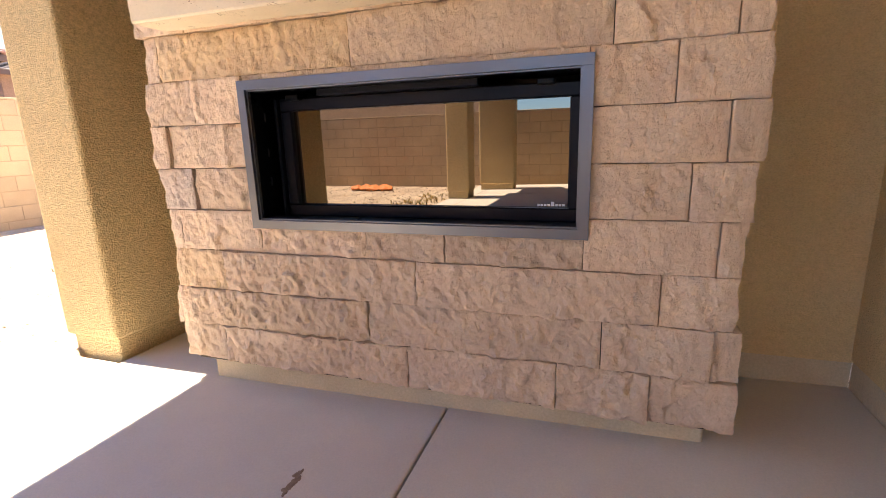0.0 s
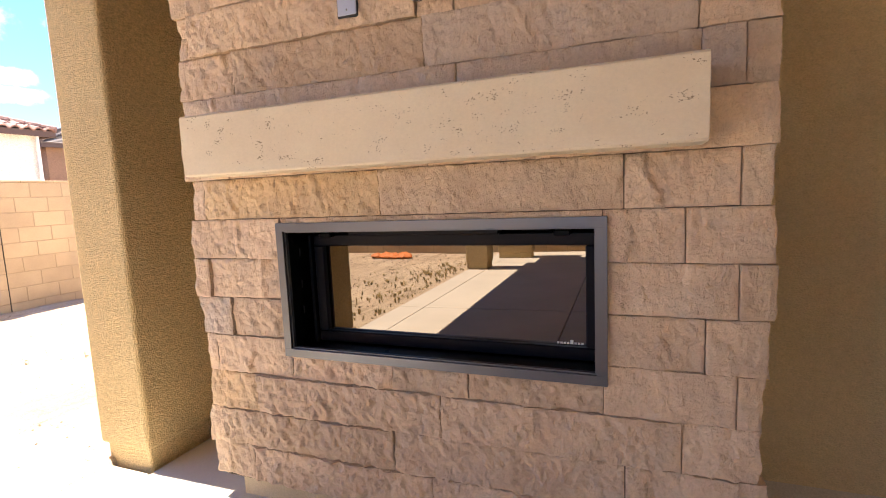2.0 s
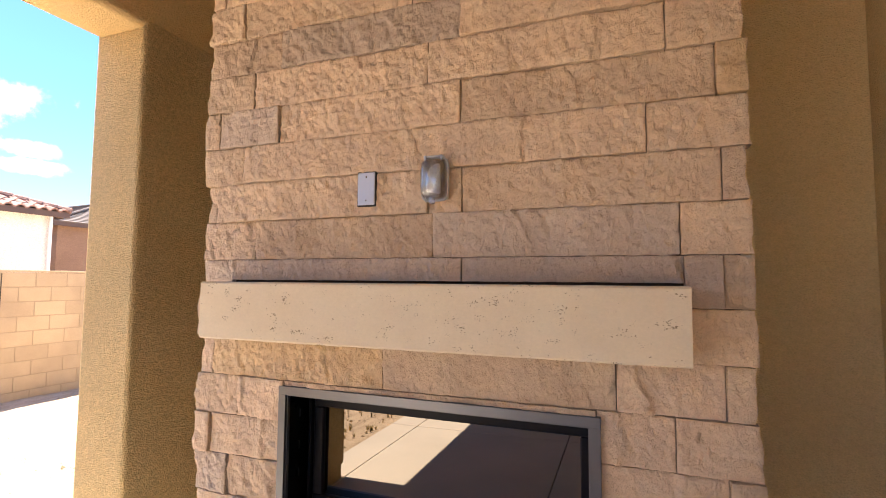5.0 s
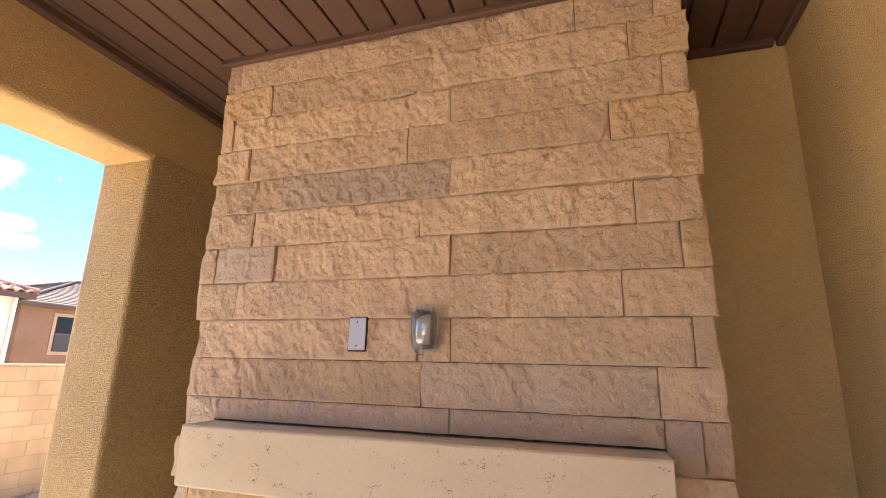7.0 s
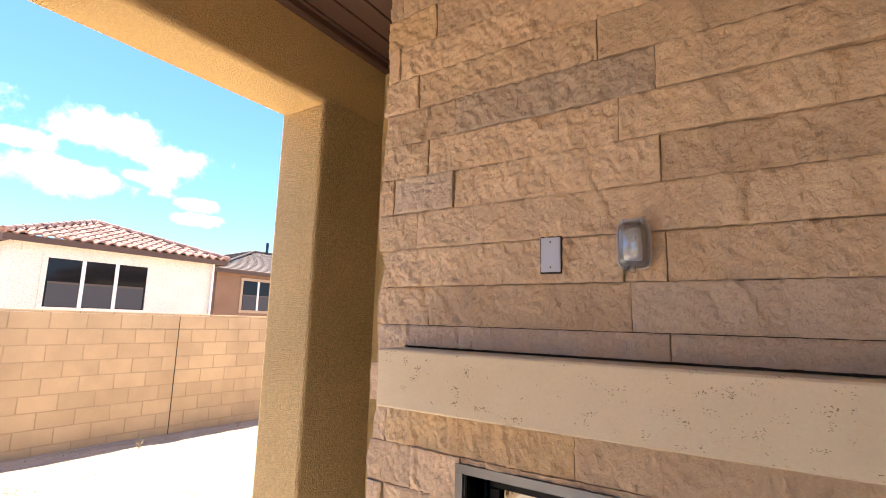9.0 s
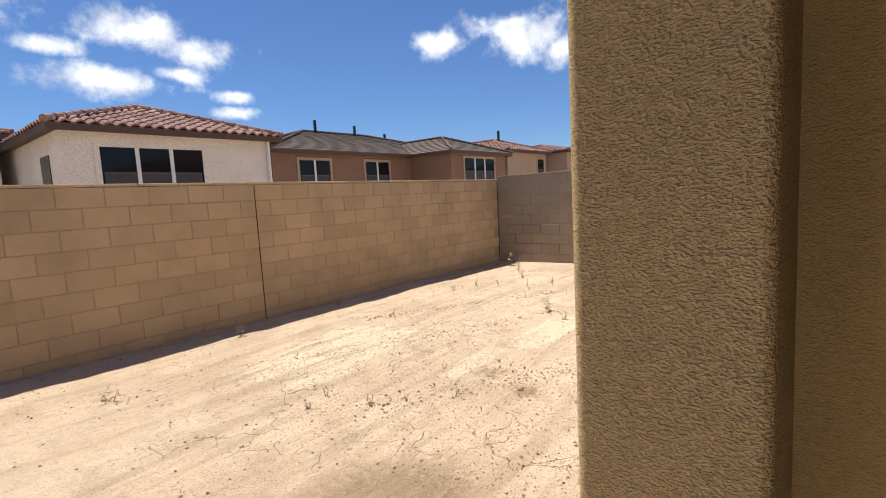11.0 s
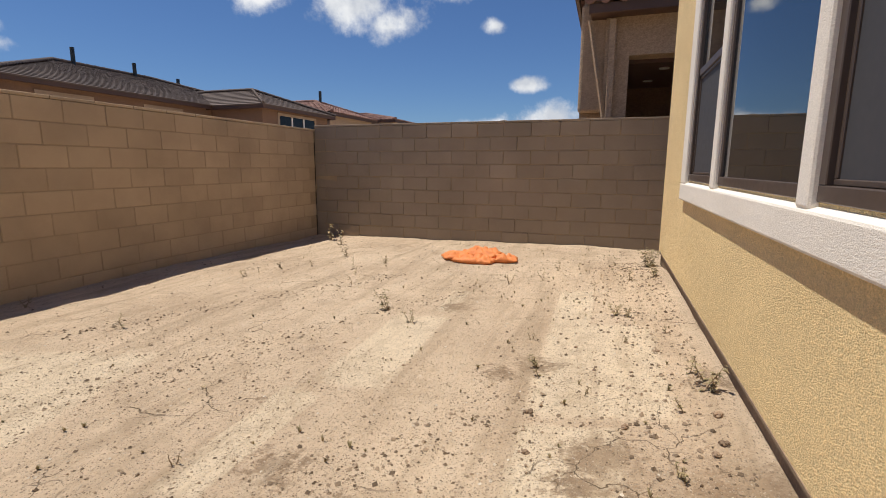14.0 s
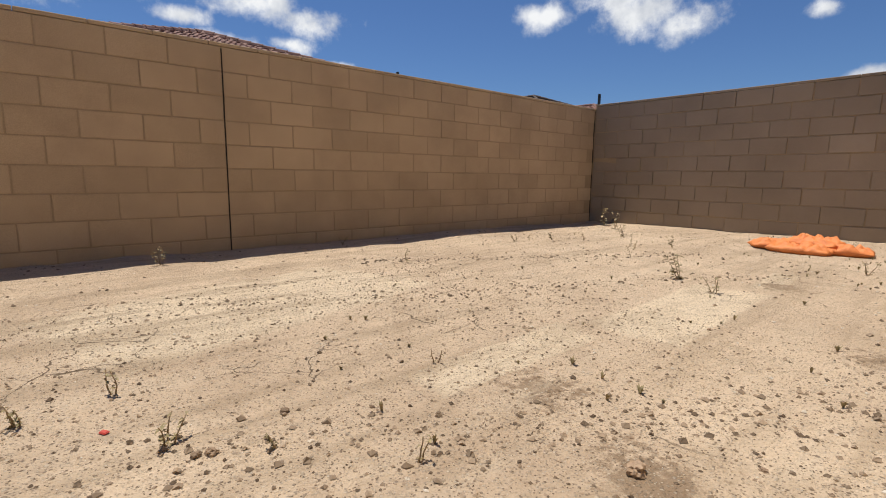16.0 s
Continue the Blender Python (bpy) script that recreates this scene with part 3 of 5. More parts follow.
def split_stone(x0, x1, z0, z1, seed, ragged_left=0.0, ragged_right=0.0):
    """One split-face stone: rippled front with a few sharp flaked ledges, sides going back 6 cm or more."""
    step = 0.0064
    nx, nz = max(3, int((x1 - x0) / step)), max(3, int((z1 - z0) / step))
    cx, cz = (x0 + x1) / 2, (z0 + z1) / 2
    rng = random.Random(seed)
    tilt_x, tilt_z, push = rng.uniform(-0.005, 0.005), rng.uniform(-0.005, 0.005), rng.uniform(-0.007, 0.007) + (rng.uniform(-0.012, 0.006) if ragged_left else 0.0)
    ledges = []
    for _ in range(int((x1 - x0) * 3.2 + rng.random())):
        ledges.append((rng.uniform(x0, x1), rng.uniform(-0.6, 0.6), rng.uniform(0.003, 0.010) * rng.choice((-1, -1, 1)),
                       rng.choice((z0 - 0.1, z0 - 0.1, cz + rng.uniform(-0.03, 0.03))), rng.choice((z1 + 0.1, z1 + 0.1, cz + rng.uniform(0.0, 0.04))), rng.uniform(0.05, 0.16)))
    calm = rng.uniform(0.75, 1.2) * (1.5 if cz < 0.62 else 1.0)     # the lowest courses are split more roughly
    bm = bmesh.new()
    grid = []
    n3 = noise.noise
    for j in range(nz + 1):
        row = []
        v = j / nz
        zz = z0 + (z1 - z0) * v
        lines = [(kx + slope * (zz - cz) + 0.020 * n3((zz * 24, seed * 1.3, kx * 5)) + 0.007 * n3((zz * 75, seed, kx * 9)), drop, run)
                 for kx, slope, drop, za, zb, run in ledges if za < zz < zb]
        for i in range(nx + 1):
            u = i / nx
            x, z = x0 + (x1 - x0) * u, zz
            s = seed * 3.7
            lean = x + 0.35 * z
            d = 0.007 * n3((lean * 8, s, z * 7)) + calm * (0.0058 * n3((lean * 24, s + 9, z * 17)) + 0.0050 * n3((lean * 52, s + 5, z * 38)) + 0.0040 * n3((x * 100, s + 2, z * 80)))
            for line, drop, run in lines:
                if 0 < x - line < run:
                    d += drop * (1 - (x - line) / run)
            edge = min(u * (x1 - x0), (1 - u) * (x1 - x0), v * (z1 - z0), (1 - v) * (z1 - z0))
            d -= 0.003 * max(0.0, 1 - edge / 0.006)
            y = -(d + push + tilt_x * (u - 0.5) * 2 + tilt_z * (v - 0.5) * 2) - 0.004
            if i == 0:
                x -= ragged_left * (0.5 + n3((z * 16, seed, 2.0)))
            if i == nx:
                x += ragged_right * (0.5 + n3((z * 16, seed, 4.0)))
            if j in (0, nz):
                z += 0.0018 * n3((x * 25, seed, 6.0))
            row.append(bm.verts.new((x - cx, y, z - cz)))
        grid.append(row)
    for j in range(nz):
        for i in range(nx):
            bm.faces.new((grid[j][i], grid[j][i + 1], grid[j + 1][i + 1], grid[j + 1][i]))
    rim = grid[0] + [r[-1] for r in grid[1:-1]] + grid[-1][::-1] + [r[0] for r in grid[-2:0:-1]]
    back = [bm.verts.new((v.co.x, 0.06, v.co.z)) for v in rim]
    n = len(rim)
    for i in range(n):
        bm.faces.new((rim[(i + 1) % n], rim[i], back[i], back[(i + 1) % n]))
        bm.edges.get((rim[i], rim[(i + 1) % n])).smooth = False
    return bm, (cx, 0.0, cz)


def build_stones():
    for r, joints in enumerate(JOINTS):
        z0, z1 = ROW0 + r * ROWH + 0.0013, ROW0 + (r + 1) * ROWH - 0.0013
        rng = random.Random(r * 7 + 1)
        xs = [XL + rng.uniform(-0.012, 0.012), *joints, XE + rng.uniform(-0.012, 0.012)]
        for i in range(len(xs) - 1):
            spans = [(xs[i] + 0.0015, xs[i + 1] - 0.0015, z0, z1)]
            if z1 > FB[2] and z0 < FB[3]:
                cut = []
                for a, b, c, d in spans:
                    if b <= FB[0] or a >= FB[1]:
                        cut.append((a, b, c, d))
                        continue
                    if a < FB[0] - 0.02:
                        cut.append((a, FB[0] + 0.012, c, d))
                    if b > FB[1] + 0.02:
                        cut.append((FB[1] - 0.012, b, c, d))
                    ca, cb = max(a, FB[0] + 0.0144), min(b, FB[1] - 0.0144)
                    if c < FB[2] - 0.01:
                        cut.append((ca, cb, c, FB[2] + 0.012))
                    if d > FB[3] + 0.01:
                        cut.append((ca, cb, FB[3] - 0.012, d))
                spans = cut
            if z0 < MANTEL[3] < z1:
                # stones over the mantel stop short of it, with an open joint
                cut = []
                for a, b, c, d in spans:
                    if a < MANTEL[0] - 0.02:
                        cut.append((a, min(b, MANTEL[0] - 0.001), c, d))
                    if b > MANTEL[1] + 0.02:
                        cut.append((max(a, MANTEL[1] + 0.001), b, c, d))
                    ca, cb = max(a, MANTEL[0] + 0.001), min(b, MANTEL[1] - 0.001)
                    if cb - ca > 0.01:
                        cut.append((ca, cb, MANTEL[3] + 0.009, d))
                spans = cut
            for k, (a, b, c, d) in enumerate(spans):
                bm, at = split_stone(a, b, c, d, r * 31 + i * 5 + k, 0.012 if i == 0 else 0.0, 0.012 if i == len(xs) - 2 else 0.0)
                mat = M_STONE_GOLD if (r, i) in GOLD else M_STONE_GREY if (r, i) in GREY else M_STONE
                ob = part("stone", bm, mat, fire, smooth=True)
                ob.location = at


def frame_ring(bm, x0, x1, z0, z1, w, y0, y1, bevel=0.003):
    """A rectangular ring of four mitre-free bars between y0 and y1."""
    add_box(bm, x0, y0, z0, x1, y1, z0 + w, bevel=bevel)
    add_box(bm, x0, y0, z1 - w, x1, y1, z1, bevel=bevel)
    add_box(bm, x0, y0, z0 + w, x0 + w, y1, z1 - w, bevel=bevel)
    add_box(bm, x1 - w, y0, z0 + w, x1, y1, z1 - w, bevel=bevel)
    return bm


def build_fireplace():
    x0, x1, z0, z1 = FB
    core = bmesh.new()
    add_box(core, XL + 0.02, 0.03, 0.10, x0 + 0.01, YB, ZC)
    add_box(core, x1 - 0.01, 0.03, 0.10, XE - 0.02, YB, ZC)
    add_box(core, x0 + 0.01, 0.03, 0.10, x1 - 0.01, YB, z0 + 0.005)
    add_box(core, x0 + 0.01, 0.03, z1 - 0.005, x1 - 0.01, YB, ZC)
    part("chimney_core", core, M_CORE, fire, "dark joints between the stones")
    part("footing", box(0.02, 0.05, -0.1, 1.825, YB, 0.122, bevel=0.006), M_CURB, fire, "bare concrete footing, set back")
    build_stones()
    box_ob = part("firebox", frame_ring(bmesh.new(), x0 + 0.012, x1 - 0.012, z0 + 0.012, z1 - 0.012, 0.006, 0.0, 0.32, 0.0), M_BLACK, fire, "black steel firebox liner")
    part("firebox_back", box(x0 + 0.012, 0.32, z0 + 0.012, x1 - 0.012, 0.33, z1 - 0.012), M_BLACK, box_ob)
    trim = part("surround", frame_ring(bmesh.new(), x0, x1, z0, z1, 0.030, -0.02, 0.03, 0.0006), M_STEEL, fire, "brushed grey steel surround")
    part("inner_lip", frame_ring(bmesh.new(), x0 + 0.030, x1 - 0.030, z0 + 0.030, z1 - 0.030, 0.005, -0.010, 0.004, 0.0006), M_STEEL, trim)
    part("inner_return", frame_ring(bmesh.new(), x0 + 0.030, x1 - 0.030, z0 + 0.030, z1 - 0.030, 0.005, 0.0045, 0.06, 0.0), M_BLACK, trim, "black return of the surround")
    gx0, gx1, gz0, gz1, gy = 0.44, 1.435, 0.69, 1.085, 0.125
    door = part("glass_frame", frame_ring(bmesh.new(), gx0 - 0.02, gx1 + 0.02, gz0 - 0.004, gz1 + 0.012, 0.042, gy - 0.02, gy + 0.02, 0.004), M_FRAME_NAVY, fire, "blue-black steel frame round the glass")
    part("glass", box(gx0 + 0.018, gy, gz0 + 0.03, gx1 - 0.018, gy + 0.005, gz1 - 0.025), M_MIRROR, door, "smoked mirror glass")
    part("side_rail", box(gx0 - 0.034, gy - 0.035, gz0 - 0.01, gx0 - 0.022, gy + 0.03, gz1 + 0.01, bevel=0.002), M_FRAME_NAVY, door)
    part("side_rail", box(gx1 + 0.022, gy - 0.05, gz0 - 0.01, gx1 + 0.030, gy + 0.03, gz1 + 0.01, bevel=0.002), M_FRAME_NAVY, door)
    # small printed maker's mark in the lower corner of the glass
    x = gx1 - 0.115
    mark = bmesh.new()
    for k in range(8):
        w = 0.0075 if k != 4 else 0.010
        add_box(mark, x, gy - 0.0012, gz0 + 0.043, x + w, gy - 0.0004, gz0 + 0.049 if k != 4 else gz0 + 0.056)
        x += w + 0.003
    part("printed_mark", mark, M_MARK, door, "small pale printed mark")
    # shelf of the burner behind the top lip, catches a little light
    part("heat_shield", box(x0 + 0.25, 0.06, z1 - 0.055, x1 - 0.33, 0.11, z1 - 0.03, bevel=0.003), M_FRAME_NAVY, box_ob, "dark metal heat shield")
    for z in (0.80, 0.90, 1.02):
        part("clip", box(x0 + 0.020, 0.05, z, x0 + 0.032, 0.075, z + 0.03, bevel=0.002), M_STEEL, box_ob)
    for x in (x0 + 0.12, x1 - 0.16):
        part("latch", box(x, 0.07, z1 - 0.062, x + 0.05, 0.10, z1 - 0.045, bevel=0.003), M_BLACK, box_ob)


build_fireplace()


def build_mantel():
    bm = bmesh.new()
    nx = 60
    (x0, x1, z0, z1), y0, y1 = MANTEL, -0.145, 0.028
    ring = []
    for i in range(nx + 1):
        x = x0 + (x1 - x0) * i / nx
        w = lambda k: 0.0016 * noise.noise((x * 14, k, 1.0))
        prof = [(y0 + 0.005, z0 + w(1)), (y0 + w(2), z0 + 0.006), (y0 + w(3), z1 - 0.006), (y0 + 0.005, z1 + w(4)), (y1, z1), (y1, z0)]
        ring.append([bm.verts.new((x, y, z)) for y, z in prof])
    for a, b in zip(ring, ring[1:]):
        for k in range(6):
            bm.faces.new((a[k], a[(k + 1) % 6], b[(k + 1) % 6], b[k]))
    bm.faces.new(ring[0])
    bm.faces.new(ring[-1][::-1])
    m = part("mantel", bm, M_CAST)
    tagged(m, "cream cast-stone mantel beam with small pits, set in the stone face", "mantel")


build_mantel()


def build_plate():
    p = thing("cover_plate", "blank grey metal cover plate with two screws on the stone", "plate", at=(0.701, -0.012, 1.865))
    part("gasket", box(-0.038, -0.004, -0.063, 0.038, 0.014, 0.063, bevel=0.003), M_GASKET, p)
    part("plate", box(-0.034, -0.0075, -0.058, 0.034, -0.0035, 0.058, bevel=0.002), M_PLATE, p)
    for z in (-0.042, 0.042):
        bm = bmesh.new()
        bmesh.ops.create_uvsphere(bm, u_segments=10, v_segments=6, radius=0.0035, matrix=Matrix.Translation((0, -0.0078, z)) @ Matrix.Diagonal((1, 0.5, 1, 1)))
        part("screw", bm, M_SCREW, p, smooth=True)


build_plate()


def build_outlet():
    """Weatherproof outlet under a clear bubble cover with a hinge above and a latch below."""
    o = thing("outlet", "weatherproof duplex outlet under a clear plastic bubble cover", "outlet", at=(0.967, -0.012, 1.878))
    part("base", box(-0.042, -0.014, -0.066, 0.042, 0.014, 0.062, bevel=0.008, seg=2), M_WHITE_PLASTIC, o, "pale plastic base")
    part("duplex", box(-0.017, -0.019, -0.05, 0.017, -0.012, 0.05, bevel=0.003), M_GREY_PLASTIC, o)
    for z in (-0.021, 0.021):
        bm = bmesh.new()
        bmesh.ops.create_cone(bm, cap_ends=True, segments=20, radius1=0.0165, radius2=0.0155, depth=0.008, matrix=Matrix.Translation((0, -0.021, z)) @ Matrix.Rotation(radians(90), 4, "X"))
        s = part("socket", bm, M_WHITE_PLASTIC, o, "white socket face")
        for dx in (-0.006, 0.006):
            part("slot", box(dx - 0.001, -0.0262, z - 0.004, dx + 0.001, -0.0248, z + 0.004), M_GASKET, s)
    # the cover: an open-backed shell with a bulging front
    bm = bmesh.new()
    nu, nv, rows = 22, 28, []
    for b in range(nv + 1):
        row = []
        for a in range(nu + 1):
            u, v = math.sin((a / nu - 0.5) * math.pi), math.sin((b / nv - 0.5) * math.pi)
            deep = ((1 - u ** 6) * (1 - v ** 6)) ** 0.5
            row.append(bm.verts.new((0.046 * u * (1 - 0.12 * v ** 4), -0.012 - 0.044 * deep - 0.012 * (1 - u * u) * (1 - 0.6 * v * v), 0.070 * v * (1 - 0.08 * u ** 4))))
        rows.append(row)
    for b in range(nv):
        for a in range(nu):
            bm.faces.new((rows[b][a], rows[b][a + 1], rows[b + 1][a + 1], rows[b + 1][a]))
    cover = part("bubble_cover", bm, M_CLEAR, o, "clear plastic cover", smooth=True)
    cover.visible_shadow = False
    mod = cover.modifiers.new("wall", "SOLIDIFY")
    mod.thickness, mod.offset = 0.0025, -1
    bm = bmesh.new()
    loops = []
    for reach, y in ((0.97, -0.014), (1.07, -0.014), (1.07, -0.022), (0.97, -0.024)):
        loop = []
        for k in range(40):
            a = 2 * math.pi * k / 40
            c, q = math.cos(a), math.sin(a)
            r = (abs(c) ** 5 + abs(q) ** 5) ** -0.2
            loop.append(bm.verts.new((0.046 * reach * r * c, y, 0.069 * reach * r * q)))
        loops.append(loop)
    for a, b in zip(loops, loops[1:] + loops[:1]):
        for k in range(40):
            bm.faces.new((a[k], a[(k + 1) % 40], b[(k + 1) % 40], b[k]))
    part("cover_rim", bm, M_GREY_PLASTIC, cover, "pale grey rim", smooth=True)
    for dx in (-0.028, 0.028):
        part("hinge_arm", box(dx - 0.004, -0.04, 0.058, dx + 0.004, -0.012, 0.078, bevel=0.002), M_PLATE, o)
    part("hinge_pin", tube(bmesh.new(), (-0.034, -0.034, 0.074), (0.034, -0.034, 0.074), 0.0035), M_PLATE, o)
    part("latch", box(-0.008, -0.055, -0.086, 0.008, -0.035, -0.062, bevel=0.003), M_CLEAR, o)
    part("latch_loop", box(-0.026, -0.045, -0.078, -0.018, -0.02, -0.060, bevel=0.003), M_CLEAR, o)


build_outlet()

gang = thing("junction_box", "small grey junction box on the alcove wall", "box", at=(2.0, YB - 0.012, 1.28))
part("body", box(-0.05, -0.03, -0.055, 0.0, 0.012, 0.055, bevel=0.004), M_STUCCO_FINE_SHADED, gang)

# ---- house wall along the yard ----
HN = 6.75           # far corner of the house
WY0, WY1, WZ0, WZ1 = 1.66, 5.21, 0.945, 2.52     # window opening in the trim
SASH = ((1.72, 2.60), (2.70, 3.985), (4.095, 5.05))     # the three lights between the trims
XW = XO


def build_house_wall():
    house = thing("house_wall", "ochre stucco house wall with a white-trimmed triple window", "wall", kind="structure")
    def seg(y0, y1, z0, z1):
        part("wall_face", box(XW, y0, z0, XW + 0.22, y1, z1), M_STUCCO_DASH_SUNLIT, house)
    seg(YB + 0.19, WY0, 0.13, 3.6)
    seg(WY1, HN, 0.13, 3.6)
    seg(WY0, WY1, 0.13, WZ0)
    seg(WY0, WY1, WZ1, 3.6)
    part("return_wall", box(XW + 0.001, HN - 0.22, 0.13, XR + 0.2, HN - 0.001, 3.6), M_STUCCO, house)
    part("foundation", box(XW + 0.022, YB + 0.19, -0.3, XW + 0.2, HN - 0.022, 0.132), M_FOUND, house, "concrete foundation, shade under the stucco put into its colour")
    part("foundation", box(XW + 0.2, HN - 0.2, -0.3, XR + 0.18, HN - 0.023, 0.132), M_FOUND, house)
    part("weep_screed", box(XW - 0.004, YB + 0.21, 0.118, XW + 0.03, HN, 0.131), M_FOUND, house)
    part("roof_deck", box(XW + 0.02, YB + 0.21, 3.55, XR + 0.3, HN - 0.02, 3.7), M_STUCCO, house)
    return house


build_house_wall()


def build_window():
    w = thing("window_1", "white stucco-trimmed triple window, dark bronze frames, grey screens on the outer sashes", "window", kind="structure")
    t = 0.155
    xo = XW - 0.036
    rnd = dict(bevel=0.012, seg=2)
    y0, y1, z0, z1 = WY0 - 0.07, WY1 + 0.05, WZ0, WZ1
    sill = box(xo, y0, z0 - t, XW + 0.06, y1, z0 + 0.004, **rnd)
    for v in sill.verts:
        if v.co.z > z0 - 0.03 and v.co.x < XW - 0.01:
            v.co.z -= 0.026
    part("sill_trim", sill, M_STUCCO_TRIM, w)
    part("head_trim", box(xo, y0, z1 - 0.004, XW + 0.06, y1, z1 + t, **rnd), M_STUCCO_TRIM, w)
    part("side_trim", box(xo + 0.002, y0 + 0.001, z0 - 0.028, XW + 0.06, SASH[0][0], z1 + 0.004, **rnd), M_STUCCO_TRIM, w)
    part("side_trim", box(xo + 0.002, SASH[2][1], z0 - 0.028, XW + 0.06, y1 - 0.001, z1 + 0.004, **rnd), M_STUCCO_TRIM, w)
    part("mullion", box(xo + 0.004, SASH[0][1], z0 - 0.024, XW + 0.06, SASH[1][0], z1 + 0.004, **rnd), M_STUCCO_TRIM, w)
    part("mullion", box(xo + 0.004, SASH[1][1], z0 - 0.024, XW + 0.06, SASH[2][0], z1 + 0.004, **rnd), M_STUCCO_TRIM, w)
    # Dark sheet behind the panes, coloured to stand for the unlit room.
    part("unlit_room_sheet", box(XW + 0.16, WY0, WZ0, XW + 0.17, WY1, WZ1), M_DARK, w)
    xg = XW + 0.022

    def yframe(name, ya, yb, za, zb, wd, xa, xb, parent):
        bm = bmesh.new()
        add_box(bm, xa, ya, za, xb, yb, za + wd, bevel=0.003)
        add_box(bm, xa, ya, zb - wd, xb, yb, zb, bevel=0.003)
        add_box(bm, xa, ya, za + wd, xb, ya + wd, zb - wd, bevel=0.003)
        add_box(bm, xa, yb - wd, za + wd, xb, yb, zb - wd, bevel=0.003)
        return part(name, bm, M_BRONZE, parent)

    for (ya, yb), hung in zip(SASH, (True, False, True)):
        fr = yframe("window_frame", ya - 0.004, yb + 0.004, z0, z1, 0.05, xg - 0.03, xg + 0.05, w)
        if hung:
            mid = 1.735
            part("meeting_rail", box(xg - 0.022, ya + 0.046, mid - 0.03, xg + 0.03, yb - 0.046, mid + 0.022, bevel=0.004), M_BRONZE, fr)
            part("pane", box(xg - 0.008, ya + 0.046, mid + 0.022, xg - 0.002, yb - 0.046, z1 - 0.05), M_WINGLASS, fr)
            part("pane", box(xg + 0.018, ya + 0.046, z0 + 0.05, xg + 0.024, yb - 0.046, mid - 0.03), M_WINGLASS, fr)
            sf = yframe("screen_frame", ya + 0.047, yb - 0.047, z0 + 0.051, mid - 0.031, 0.018, xg - 0.012, xg + 0.002, fr)
            part("screen", box(xg - 0.004, ya + 0.06, z0 + 0.065, xg - 0.001, yb - 0.06, mid - 0.045), M_SCREEN, sf, "grey insect screen")
        else:
            part("pane", box(xg - 0.018, ya + 0.046, z0 + 0.05, xg - 0.012, yb - 0.046, z1 - 0.05), M_WINGLASS, fr)


build_window()


def build_spout():
    s = thing("downspout", "tan painted ribbed downspout on the house wall", "downspout", at=(XW - 0.018, 0.518, 0.0))
    bm = bmesh.new()
    prof = [(-0.048, -0.034), (-0.048, -0.018), (-0.042, -0.012), (-0.042, 0.012), (-0.048, 0.018), (-0.048, 0.035), (0.01, 0.035), (0.01, -0.031), (-0.006, -0.038), (-0.009, -0.032), (-0.024, -0.039), (-0.027, -0.032), (-0.042, -0.040)]
    lo = [bm.verts.new((x, y, 0.10)) for x, y in prof]
    hi = [bm.verts.new((x, y, 3.5)) for x, y in prof]
    n = len(prof)
    for i in range(n):
        bm.faces.new((lo[i], lo[(i + 1) % n], hi[(i + 1) % n], hi[i]))
    bm.faces.new(lo)
    bm.faces.new(hi[::-1])
    part("pipe", bm, M_SPOUT, s)
    part("elbow", box(-0.16, -0.034, 0.03, 0.008, 0.034, 0.099, bevel=0.008), M_SPOUT, s)
    for z in (0.5, 1.9):
        part("strap", box(-0.051, -0.05, z, 0.02, 0.05, z + 0.025), M_SPOUT, s)


build_spout()


def build_bib():
    b = thing("hose_bib", "tan-painted hose bib on the stucco wall", "tap", at=(XW, 1.0, 0.62))
    part("pipe", tube(bmesh.new(), (0.05, 0, 0), (-0.10, 0, 0.0), 0.013, 0.013, 14), M_BIB, b, smooth=False)
    part("valve_body", tube(bmesh.new(), (-0.072, 0, 0.0), (-0.122, 0, -0.004), 0.019, 0.026, 14), M_BIB, b)
    part("outlet", tube(tube(bmesh.new(), (-0.118, 0, -0.006), (-0.160, 0, -0.018), 0.028, 0.029, 16), (-0.158, 0, -0.018), (-0.176, 0, -0.024), 0.024, 0.022, 16), M_BIB, b)
    part("stem", tube(tube(bmesh.new(), (-0.098, 0, 0.010), (-0.112, 0, 0.038), 0.021, 0.015, 12), (-0.110, 0, 0.034), (-0.124, 0, 0.066), 0.008, 0.008), M_BIB, b)
    part("handle", tube(tube(bmesh.new(), (-0.142, 0, 0.048), (-0.108, 0, 0.088), 0.009, 0.008), (-0.150, 0.0, 0.040), (-0.136, 0, 0.056), 0.008, 0.012), M_BIB, b)
    b.scale = (0.66, 0.66, 0.66)
    part("flange", tube(bmesh.new(), (0.0, 0, 0), (-0.006, 0, 0), 0.028, 0.026, 16), M_BIB, b)


build_bib()

# middle column of the patio's open side
mid_col = thing("stucco_column", "ochre stucco patio column with rounded corners and a low plinth", "column", kind="structure")
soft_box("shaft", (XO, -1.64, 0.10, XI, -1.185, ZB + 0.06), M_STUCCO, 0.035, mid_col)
part("plinth", box(XO + 0.02, -1.62, -0.2, XI - 0.02, -1.205, 0.104, bevel=0.006), M_STUCCO, mid_col)

